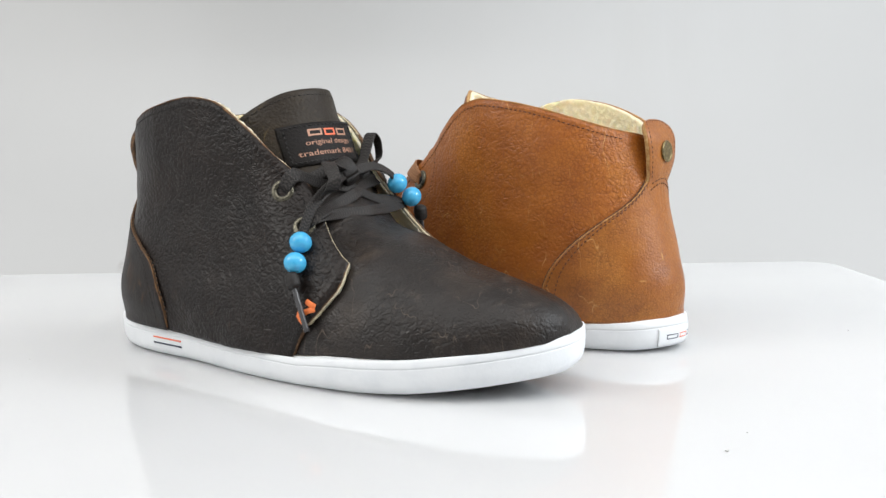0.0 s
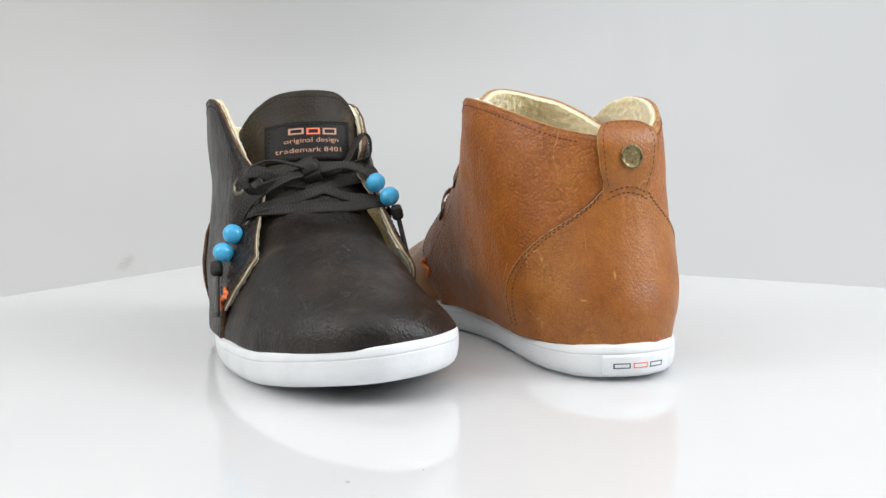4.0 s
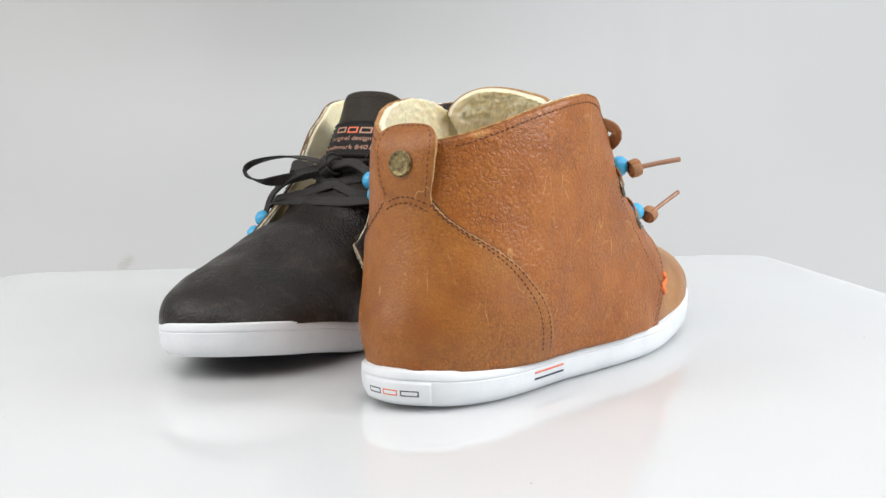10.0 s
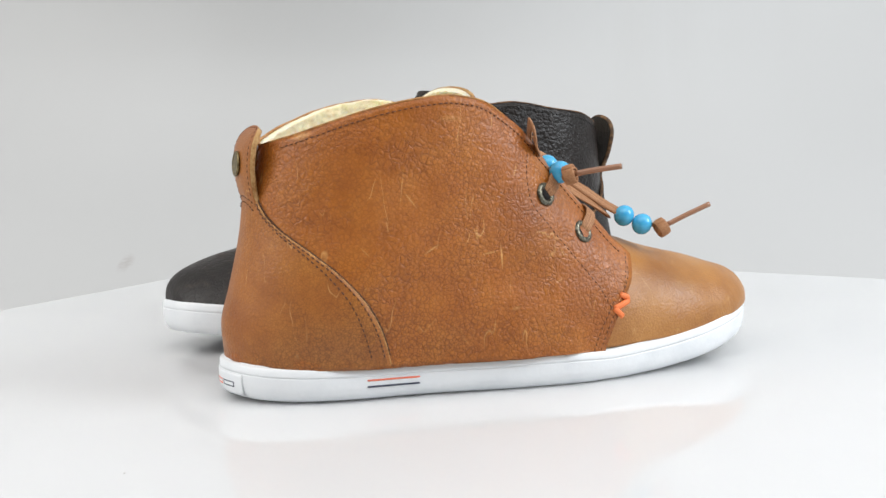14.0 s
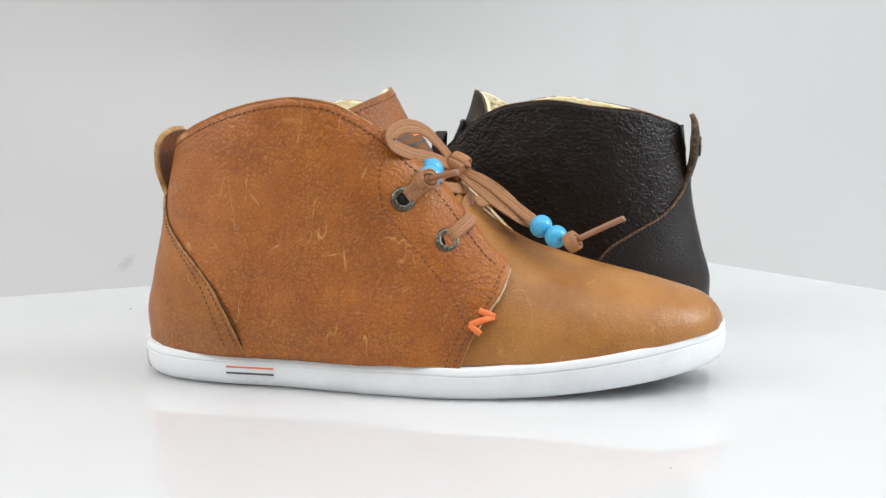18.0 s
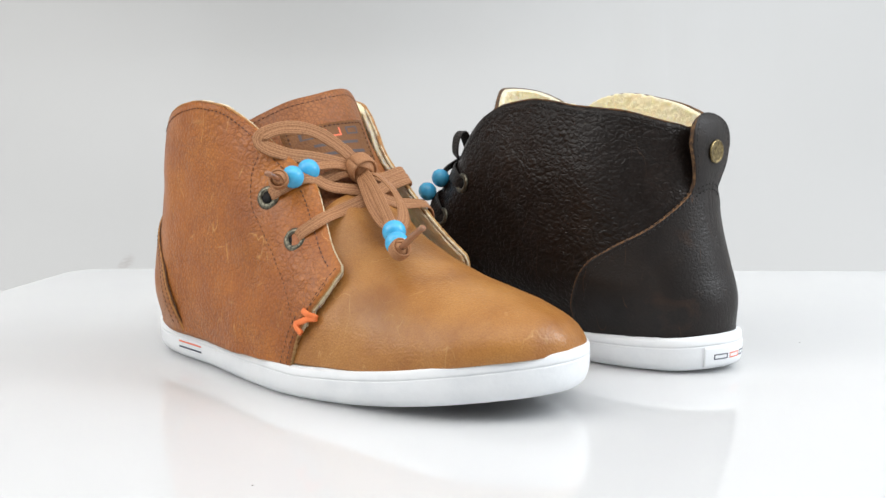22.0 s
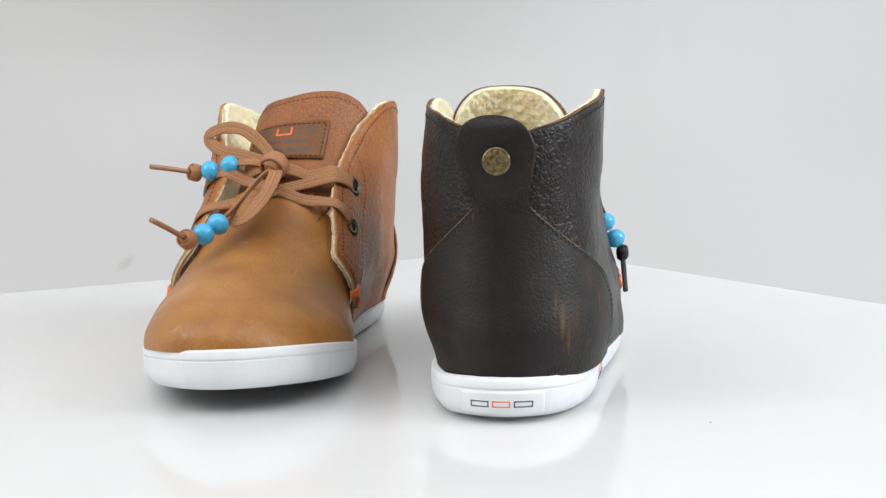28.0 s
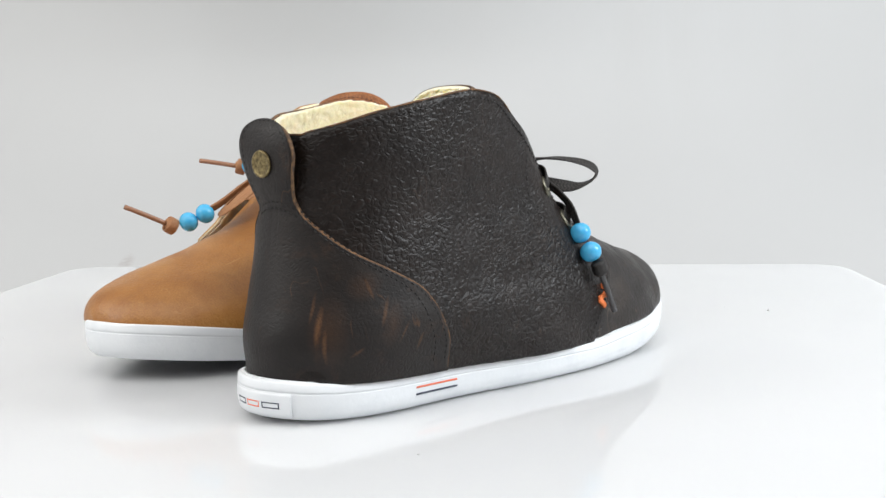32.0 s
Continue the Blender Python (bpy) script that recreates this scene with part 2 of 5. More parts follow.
nn.set("Base Color", nn.ramp(nn.noise(380, 4, 0.65), [(0.35, (0.025, 0.014, 0.009)), (0.52, (0.10, 0.05, 0.02)), (0.7, (0.22, 0.125, 0.055))]))
TAN_RIM = material("pale_cut_tan_edge", (0.42, 0.20, 0.06), 0.7)
nn = Nodes(TAN_RIM)
nn.set("Base Color", nn.ramp(nn.noise(300, 4, 0.6), [(0.35, (0.24, 0.10, 0.025)), (0.55, (0.42, 0.205, 0.062)), (0.75, (0.50, 0.28, 0.10))]))
DARK_RIM = material("cut_brown_edge", (0.14, 0.065, 0.022), 0.7)
nn = Nodes(DARK_RIM)
nn.set("Base Color", nn.ramp(nn.noise(260, 4, 0.6), [(0.35, (0.04, 0.02, 0.01)), (0.52, (0.13, 0.06, 0.02)), (0.75, (0.24, 0.12, 0.045))]))
TAN_THREAD = material("dark_brown_thread", (0.095, 0.034, 0.013), 0.7)
DARK_THREAD = material("black_thread", (0.006, 0.0045, 0.004), 0.7)
RUBBER = material("white_rubber", (0.82, 0.835, 0.855), 0.42)
nn = Nodes(RUBBER)
nn.set("Base Color", nn.ramp(nn.noise(55, 5, 0.6), [(0.25, (0.71, 0.735, 0.76)), (0.5, (0.78, 0.80, 0.818)), (0.8, (0.81, 0.828, 0.842))]))
nn.set("Normal", nn.bump(nn.noise(420, 3), 0.0002, 0.5))
RUBBER_UNDER = material("grey_white_tread_rubber", (0.74, 0.75, 0.76), 0.6)
LINE_GREY = material("grey_mould_line", (0.62, 0.635, 0.65), 0.6)
FLEECE = material("cream_fleece", (0.72, 0.64, 0.43), 1.0, spec=0.0)
nn = Nodes(FLEECE)
clump = nn.voronoi(310, "SMOOTH_F1")
curl = nn.noise(1000, 4, 0.7, 1.0)
nn.set("Base Color", nn.mix(nn.level(clump, 0.35, 0.75, 0.0, 0.25), nn.ramp(curl, [(0.3, (0.97, 0.765, 0.475)), (0.5, (0.985, 0.825, 0.555)), (0.75, (0.99, 0.88, 0.645))]), (0.94, 0.71, 0.42)))
nn.set("Normal", nn.bump(nn.math("ADD", nn.level(clump, 0.0, 0.8, 1.0, 0.0), nn.math("MULTIPLY", curl, 1.2)), 0.0006, 0.8))
nn.b.inputs["Subsurface Weight"].default_value = 0.6
nn.b.inputs["Subsurface Radius"].default_value = (1.0, 0.8, 0.5)
nn.b.inputs["Subsurface Scale"].default_value = 0.005
nn.b.inputs["Sheen Weight"].default_value = 0.8
nn.b.inputs["Sheen Roughness"].default_value = 0.6
nn.b.inputs["Sheen Tint"].default_value = (1.0, 0.93, 0.72, 1)
LINING_EDGE = material("pale_suede_lining_edge", (0.62, 0.53, 0.36), 0.95, spec=0.1)
nn = Nodes(LINING_EDGE)
nn.set("Base Color", nn.ramp(nn.noise(420, 4, 0.65), [(0.3, (0.36, 0.25, 0.12)), (0.45, (0.60, 0.51, 0.35)), (0.7, (0.74, 0.67, 0.50))]))
nn.set("Normal", nn.bump(nn.noise(1500, 3), 0.0006, 0.8))
TAN_LACE = material("tan_waxed_lace", (0.33, 0.16, 0.075), 0.6)
DARK_LACE = material("black_waxed_lace", (0.016, 0.0125, 0.012), 0.55)
for lace, plait, ribs, c0, c1, c2 in ((TAN_LACE, 0.08, 0.26, (0.235, 0.102, 0.041), (0.355, 0.166, 0.073), (0.45, 0.228, 0.11)), (DARK_LACE, 0.3, 0.1, (0.005, 0.0042, 0.0038), (0.0115, 0.0095, 0.0086), (0.055, 0.047, 0.042))):
    nn = Nodes(lace)
    split = nn.t.nodes.new("ShaderNodeSeparateXYZ")
    nn.t.links.new(nn.t.nodes.new("ShaderNodeTexCoord").outputs["UV"], split.inputs[0])
    slant = nn.math("MULTIPLY", nn.math("PINGPONG", nn.math("MULTIPLY", split.outputs["Y"], 1.5), 0.5), 7.0)
    braid = nn.level(nn.math("SINE", nn.math("ADD", nn.math("MULTIPLY", split.outputs["X"], 36.0), slant), 0.0), -1.0, 1.0)
    rib = nn.level(nn.math("SINE", nn.math("MULTIPLY", split.outputs["Y"], 21.0), 0.0), -1.0, 1.0)
    weave = nn.math("ADD", nn.math("MULTIPLY", nn.noise(1300, 3, 0.6), 1.0 - plait - ribs), nn.math("ADD", nn.math("MULTIPLY", braid, plait), nn.math("MULTIPLY", rib, ribs)))
    nn.set("Base Color", nn.ramp(weave, [(0.3, c0), (0.5, c1), (0.75, c2)]))
    nn.set("Normal", nn.bump(weave, 0.0005, 0.8))
    nn.b.inputs["Specular IOR Level"].default_value = 0.36
BLUE = material("turquoise_lacquered_bead", (0.065, 0.42, 0.70), 0.14)
nn = Nodes(BLUE)
nn.set("Base Color", nn.ramp(nn.noise(300, 3), [(0.35, (0.055, 0.37, 0.66)), (0.7, (0.08, 0.46, 0.73))]))
BRASS = material("aged_brass", (0.30, 0.245, 0.13), 0.42, 0.9)
nn = Nodes(BRASS)
nn.set("Base Color", nn.ramp(nn.noise(700, 4), [(0.35, (0.10, 0.075, 0.035)), (0.65, (0.30, 0.235, 0.115))]))
EYELET = material("gunmetal_eyelet", (0.1, 0.095, 0.08), 0.35, 0.9)
nn = Nodes(EYELET)
nn.set("Base Color", nn.ramp(nn.noise(900, 4), [(0.35, (0.05, 0.047, 0.038)), (0.65, (0.21, 0.195, 0.145))]))
# Near-black that stands for the shade inside an open eyelet.
HOLE_SHADE = material("black_hole_shade", (0.006, 0.005, 0.005), 0.9)
ORANGE = material("orange_waxed_thread", (0.80, 0.19, 0.045), 0.55)
nn = Nodes(ORANGE)
nn.set("Normal", nn.bump(nn.noise(1500, 2), 0.0003, 0.6))
INK_ORANGE = material("orange_print", (0.82, 0.17, 0.075), 0.6)
INK_DARK = material("dark_blue_print", (0.035, 0.042, 0.07), 0.6)
INK_PEACH = material("peach_print", (0.47, 0.25, 0.165), 0.6)
INK_MUTED = material("muted_blue_grey_print", (0.085, 0.066, 0.07), 0.7)
TAN_AGLET = material("clear_tan_lace_tip", (0.30, 0.145, 0.08), 0.25)
DARK_AGLET = material("dark_grey_plastic_tip", (0.062, 0.06, 0.062), 0.25)

ACRYLIC = material("glossy_white_acrylic", (0.80, 0.81, 0.825), 0.06, spec=0.22)
nn = Nodes(ACRYLIC)
nn.set("Base Color", nn.ramp(nn.noise(3.5, 4, 0.5), [(0.3, (0.635, 0.642, 0.65)), (0.7, (0.67, 0.674, 0.68))]))
nn.set("Roughness", nn.level(nn.noise(9, 5), 0.3, 0.7, 0.05, 0.10))
nn.b.inputs["Subsurface Weight"].default_value = 1.0
nn.b.inputs["Subsurface Radius"].default_value = (1, 1, 1)
nn.b.inputs["Subsurface Scale"].default_value = 0.03
PAPER = material("pale_grey_backdrop", (0.72, 0.72, 0.72), 0.9, spec=0.1)
nn = Nodes(PAPER)
paper_tone = nn.ramp(nn.noise(1.3, 2, 0.4, 0.0, nn.stretch((1, 1, 0.5))), [(0.3, (0.51, 0.51, 0.505)), (0.7, (0.555, 0.555, 0.553))])
smudge = nn.math("MULTIPLY", nn.level(nn.math("MULTIPLY", nn.spot((-33.5, 68.0, -3.3), (1.1, 4.0, 1.6)), nn.level(nn.noise(180, 3), 0.3, 0.7, 0.4, 1.3)), 0.1, 0.8), 0.45)
nn.set("Base Color", nn.mix(smudge, paper_tone, (0.33, 0.29, 0.28)))
PANEL_GREY = material("grey_panel", (0.18, 0.18, 0.18), 0.9)
nn = Nodes(PANEL_GREY)
nn.set("Base Color", nn.ramp(nn.noise(4, 4), [(0.3, (0.15, 0.15, 0.15)), (0.7, (0.2, 0.2, 0.2))]))
DUST = material("grey_dust", (0.5, 0.49, 0.48), 0.9)


# ---- mesh helpers ----
def mesh_of(name, verts, faces, mats, index=None, smooth=True):
    me = bpy.data.meshes.new(name)
    me.from_pydata([tuple(v) for v in verts], [], [tuple(f) for f in faces])
    for m in mats:
        me.materials.append(m)
    if index is not None:
        me.polygons.foreach_set("material_index", index)
    me.polygons.foreach_set("use_smooth", [smooth] * len(me.polygons))
    me.update()
    bm = bmesh.new()
    bm.from_mesh(me)
    bmesh.ops.recalc_face_normals(bm, faces=bm.faces)
    bm.to_mesh(me)
    bm.free()
    return me


def part(name, geo, mats, parent, label="", smooth=True):
    """One mesh object under a thing or a part. geo: vertices, faces and, if need be, a material index a face."""
    mats = mats if isinstance(mats, (list, tuple)) else [mats]
    ob = new(name, mesh_of(name, geo[0], geo[1], mats, geo[2] if len(geo) > 2 else None, smooth))
    ob.parent = parent
    if label:
        tagged(ob, label)
    return ob


def lay_uv(ob, sides, cm_step):
    """Length along a band in centimetres, and place across it from -1 to 1, for its weave."""
    me = ob.data
    layer = me.uv_layers.new(name="weave")
    co = np.array([v.co for v in me.vertices]).reshape(-1, sides, 3).mean(1) * 100
    s = np.concatenate([[0], np.cumsum(np.linalg.norm(np.diff(co, axis=0), axis=1))]) * cm_step
    across = np.cos(np.linspace(0, 2 * np.pi, sides, endpoint=False))
    idx = np.array([lp.vertex_index for lp in me.loops])
    layer.data.foreach_set("uv", np.column_stack([s[idx // sides], across[idx % sides]]).ravel())


def merge(*geos):
    verts, faces, index = [], [], []
    for g in geos:
        base = len(verts)
        verts += [tuple(v) for v in g[0]]
        faces += [tuple(i + base for i in f) for f in g[1]]
        index += list(g[2]) if len(g) > 2 else [0] * len(g[1])
    return verts, faces, index


def shell(outer, inner, wrap=False):
    """A sheet with thickness from two grids (rows, columns, 3). Border faces take material 1."""
    nr, nc = outer.shape[:2]
    verts = np.concatenate([outer.reshape(-1, 3), inner.reshape(-1, 3)])
    k = nr * nc
    faces, index = [], []
    cols = nc if wrap else nc - 1
    for i in range(nr - 1):
        for j in range(cols):
            a, b, c, d = i * nc + j, i * nc + (j + 1) % nc, (i + 1) * nc + (j + 1) % nc, (i + 1) * nc + j
            faces += [(a, b, c, d), (k + d, k + c, k + b, k + a)]
            index += [0, 2]
    rim = [[(0, j) for j in range(nc)] + ([(0, 0)] if wrap else []), [(nr - 1, j) for j in range(nc)] + ([(nr - 1, 0)] if wrap else [])]
    if not wrap:
        rim += [[(i, 0) for i in range(nr)], [(i, nc - 1) for i in range(nr)]]
    for line in rim:
        for (i0, j0), (i1, j1) in zip(line, line[1:]):
            a, b = i0 * nc + j0, i1 * nc + j1
            faces.append((a, b, k + b, k + a))
            index.append(1)
    return verts, faces, index


def grid_normals(g):
    du = np.gradient(g, axis=0)
    dv = np.gradient(g, axis=1)
    n = np.cross(du, dv)
    return n / np.maximum(np.linalg.norm(n, axis=2, keepdims=True), 1e-9)


def spline(xs, ys):
    """Monotone cubic through a short table."""
    xs, ys = np.array(xs, float), np.array(ys, float)
    h, d = np.diff(xs), np.diff(ys) / np.diff(xs)
    m = np.zeros(len(xs))
    m[0], m[-1] = d[0], d[-1]
    for i in range(1, len(xs) - 1):
        if d[i - 1] * d[i] > 0:
            w1, w2 = 2 * h[i] + h[i - 1], h[i] + 2 * h[i - 1]
            m[i] = (w1 + w2) / (w1 / d[i - 1] + w2 / d[i])

    def at(x):
        x = np.clip(np.asarray(x, float), xs[0], xs[-1])
        i = np.clip(np.searchsorted(xs, x) - 1, 0, len(xs) - 2)
        t = (x - xs[i]) / h[i]
        return ((1 + 2 * t) * (1 - t) ** 2 * ys[i] + t * (1 - t) ** 2 * h[i] * m[i]
                + t * t * (3 - 2 * t) * ys[i + 1] + t * t * (t - 1) * h[i] * m[i + 1])
    return at


def curve_points(points, n, closed=False):
    """A smooth line through a few points (Catmull-Rom), n points evenly by length."""
    p = np.array(points, float)
    ext = np.vstack([2 * p[0] - p[1], p, 2 * p[-1] - p[-2]])
    out = []
    for i in range(len(p) - 1):
        a, b, c, d = ext[i:i + 4]
        for t in np.linspace(0, 1, 24, endpoint=False):
            out.append(0.5 * (2 * b + (c - a) * t + (2 * a - 5 * b + 4 * c - d) * t * t + (3 * b - a - 3 * c + d) * t ** 3))
    out = np.array(out + [p[-1]])
    s = np.concatenate([[0], np.cumsum(np.linalg.norm(np.diff(out, axis=0), axis=1))])
    return np.stack([np.interp(np.linspace(0, s[-1], n), s, out[:, k]) for k in range(out.shape[1])], 1)


def sweep(line, half_w, half_t, ups=None, power=2.6, sides=10, caps=True, ridges=0):
    """A band or cord along a line; half_w and half_t may be arrays. ups: which way its flat side faces."""
    n = len(line)
    t = np.gradient(line, axis=0)
    t /= np.maximum(np.linalg.norm(t, axis=1, keepdims=True), 1e-9)
    if ups is None:
        ups = np.tile((0.0, 0.0, 1.0), (n, 1))
    ups = np.asarray(ups, float)
    if ups.ndim == 1:
        ups = np.tile(ups, (n, 1))
    side = np.cross(t, ups)
    side /= np.maximum(np.linalg.norm(side, axis=1, keepdims=True), 1e-9)
    up = np.cross(side, t)
    a = np.linspace(0, 2 * np.pi, sides, endpoint=False)
    ca = np.sign(np.cos(a)) * np.abs(np.cos(a)) ** (2 / power)
    sa = np.sign(np.sin(a)) * np.abs(np.sin(a)) ** (2 / power)
    if ridges:
        sa = sa * (0.86 + 0.16 * np.cos(2 * np.pi * ridges * ca))
    hw, ht = np.broadcast_to(half_w, n), np.broadcast_to(half_t, n)
    g = line[:, None] + side[:, None] * (ca[None, :, None] * hw[:, None, None]) + up[:, None] * (sa[None, :, None] * ht[:, None, None])
    verts = g.reshape(-1, 3)
    faces = [(i * sides + j, i * sides + (j + 1) % sides, (i + 1) * sides + (j + 1) % sides, (i + 1) * sides + j)
             for i in range(n - 1) for j in range(sides)]
    if caps:
        faces += [tuple(range(sides))[::-1], tuple((n - 1) * sides + j for j in range(sides))]
    return verts, faces


def ball(centre, r, seg=22, rings=14, squash=1.0, axis=None, hole=0.0):
    """A bead: a sphere flattened a little along its thread axis."""
    ax = np.array(axis if axis is not None else (0, 0, 1.0), float)
    ax /= np.linalg.norm(ax)
    ref = np.array((1.0, 0, 0)) if abs(ax[0]) < 0.8 else np.array((0, 1.0, 0))
    u = np.cross(ax, ref)
    u /= np.linalg.norm(u)
    v = np.cross(ax, u)
    lo = math.asin(min(hole / r, 0.9))
    verts, faces = [], []
    for i in range(rings + 1):
        th = lo + (math.pi - 2 * lo) * i / rings
        for j in range(seg):
            ph = 2 * math.pi * j / seg
            verts.append(np.array(centre) + r * (math.sin(th) * (math.cos(ph) * u + math.sin(ph) * v) + squash * math.cos(th) * ax))
    for i in range(rings):
        for j in range(seg):
            faces.append((i * seg + j, i * seg + (j + 1) % seg, (i + 1) * seg + (j + 1) % seg, (i + 1) * seg + j))
    faces += [tuple(range(seg))[::-1], tuple(rings * seg + j for j in range(seg))]
    return verts, faces


def lathe(profile, centre, axis, seg=28):
    """A turned form: profile of (radius, height) about the axis."""
    ax = np.array(axis, float)
    ax /= np.linalg.norm(ax)
    ref = np.array((0, 0, 1.0)) if abs(ax[2]) < 0.8 else np.array((1.0, 0, 0))
    u = np.cross(ax, ref)
    u /= np.linalg.norm(u)
    v = np.cross(ax, u)
    verts, faces = [], []
    for r, hh in profile:
        for j in range(seg):
            ph = 2 * math.pi * j / seg
            verts.append(np.array(centre) + r * (math.cos(ph) * u + math.sin(ph) * v) + hh * ax)
    n = len(profile)
    for i in range(n - 1):
        for j in range(seg):
            faces.append((i * seg + j, i * seg + (j + 1) % seg, (i + 1) * seg + (j + 1) % seg, (i + 1) * seg + j))
    faces += [tuple(range(seg))[::-1], tuple((n - 1) * seg + j for j in range(seg))]
    return verts, faces


def stitches(line, normals, step=0.0027, length=0.0018, half=0.00031, lift=0.00005):
    """A row of single stitches, each a small rounded bar half sunk in the leather."""
    line, normals = np.asarray(line), np.asarray(normals)
    s = np.concatenate([[0], np.cumsum(np.linalg.norm(np.diff(line, axis=0), axis=1))])
    geos = []
    for c in np.arange(step / 2, s[-1], step):
        at = [np.array([np.interp(q, s, line[:, k]) for k in range(3)]) for q in (c - length / 2, c, c + length / 2)]
        nrm = np.array([np.interp(c, s, normals[:, k]) for k in range(3)])
        nrm /= max(np.linalg.norm(nrm), 1e-9)
        pts = np.array([at[0], at[1] + nrm * lift, at[2]]) - nrm * half * 0.25
        geos.append(sweep(pts, np.array([half * 0.5, half, half * 0.5]), np.array([half * 0.5, half, half * 0.5]), nrm, 2.0, 6))
    return merge(*geos)


# ---- the shoe last, in centimetres: x from heel to toe, y to its left, z up from the board ----
HALF = spline([-0.3, 0.0, 0.5, 1.2, 2.2, 3.7, 5.5, 8, 11, 13, 15, 17, 19, 21, 22.5, 24.6, 26.5, 27.8, 28.5, 28.8],
              [0, 1.44, 4.2, 7.18, 9.92, 12.96, 14.44, 14.67, 15.84, 17.47, 20.07, 23.33, 25.81, 26.01, 24.5, 18.92, 10.56, 4.0, 1.0, 0])
MIDDLE = spline([-0.3, 0.0, 0.5, 1.2, 2.2, 3.7, 5.5, 8, 11, 13, 15, 17, 19, 21, 22.5, 24.6, 26.5, 27.8, 28.5, 28.8], [0, 0, 0, 0, -0.1, -0.15, -0.25, -0.43, -0.78, -0.93, -0.88, -0.63, -0.3, -0.03, 0.12, 0.27, 0.37, 0.42, 0.43, 0.43])
SOLE_TOP_MID = spline([-0.3, 2.2, 5, 9, 13, 16.8, 19.3, 21.9, 24.6, 26.9, 28.8], [1.92, 1.70, 1.58, 1.48, 1.37, 1.37, 1.68, 2.06, 2.40, 2.65, 2.86])
SOLE_BOTTOM_MID = spline([-0.3, 2, 5, 9, 12, 15.5, 18, 20, 22, 24.7, 27, 28.8], [0.18, 0.07, 0.05, 0.03, 0.0, 0.0, 0.03, 0.12, 0.34, 0.66, 0.93, 1.10])
HEEL = spline([1.2, 2.0, 3.3, 4.85, 7.25, 9.2, 11.6, 14.0], [0.40, 0.32, 0.30, 0.60, 1.15, 1.47, 1.95, 2.9])
RIDGE = spline([9, 10, 11, 12, 13, 14.0, 15.0, 16.2, 17.5, 19, 20, 22, 24, 25.4, 26.8, 27.6, 28.1, 28.4, 28.5],
               [32, 25, 20, 16.6, 14.3, 12.2, 10.6, 9.1, 7.9, 6.95, 6.55, 5.98, 5.56, 5.22, 4.72, 4.30, 3.83, 3.3, 2.85])
BASE_W = spline([0, 3.7, 5.5, 8, 11, 13, 15, 17, 19, 21, 22.5, 24.6, 26.5, 27.7, 28.25, 28.5], [3.2, 3.31, 3.45, 3.53, 3.70, 3.9, 4.2, 4.55, 4.85, 4.90, 4.76, 4.15, 3.05, 1.9, 1.02, 0.0])
MID_W = spline([0, 4, 8, 12, 16, 18, 20], [4.1, 4.2, 4.45, 4.58, 4.70, 4.80, 4.82])


WIDE_Z, HEEL_Z, TOP_X = [1.6, 2.6, 4.5, 7.0, 9.0, 10.8, 12.8], [1.6, 5.0, 9.0, 12.5], [1.0, 8.0, 15.0, 21.0, 27.0]
LAST = {}  # how one shoe departs from the common last; set for each shoe


def softened(xs, ys, reach=0.7):
    """A curve through a short table, eased so that no bend shows on the leather."""
    fine = np.arange(xs[0] - 4, xs[-1] + 4, 0.05)
    kern = np.exp(-0.5 * (np.arange(-60, 61) * 0.05 / reach) ** 2)
    smooth = np.convolve(np.pad(spline(xs, ys)(fine), 60, "edge"), kern / kern.sum(), "valid")
    return lambda v: np.interp(v, fine, smooth)


def set_last(q):
    LAST.update(q)
    LAST["wide_at"] = {sd: softened(WIDE_Z, q["wide"][sd]) for sd in (-1, 1)}
    LAST["heel_at"], LAST["top_at"] = spline(HEEL_Z, q["heel"]), spline(TOP_X, q["top"])


def heel_x(z):
    return HEEL(z) + LAST["heel_at"](z)


def middle(x):
    return MIDDLE(x) + LAST["toe_shift"] * ease((np.asarray(x, float) - 15.0) / 6.0)


def toe_out(geo, more=0.0):
    """The toe drawn out a little."""
    v = np.array(geo[0], float)
    v[:, 0] += (LAST["toe_long"] + more) * ease((v[:, 0] - 19.0) / 9.5)
    return (v, *geo[1:])


def roll(x, y):
    """The toe rises a little more on its inner side."""
    return LAST["roll"] * np.asarray(y) * ease((np.asarray(x) - 18.0) / 6.0)


def SOLE_TOP(x, y=0.0):
    return SOLE_TOP_MID(x) + LAST["top_at"](x) + roll(x, y)


def SOLE_BOTTOM(x, y=0.0):
    return np.maximum(SOLE_BOTTOM_MID(x) + roll(x, y) * 0.8, 0.0)


def ease(t):
    t = np.clip(t, 0, 1)
    return t * t * (3 - 2 * t)


BULGE = spline([20, 21, 22.5, 24.6, 26.5, 27.8, 28.5, 28.8], [0, 0, 0.12, 0.42, 0.82, 0.92, 0.62, 0])  # fullness of the toe's corners
FULL = {-1: 0.1, 1: 1.0}  # how much of it each side has; set for each shoe
FLARE = 0.55  # how far the inner side of the collar leans out; set for each shoe


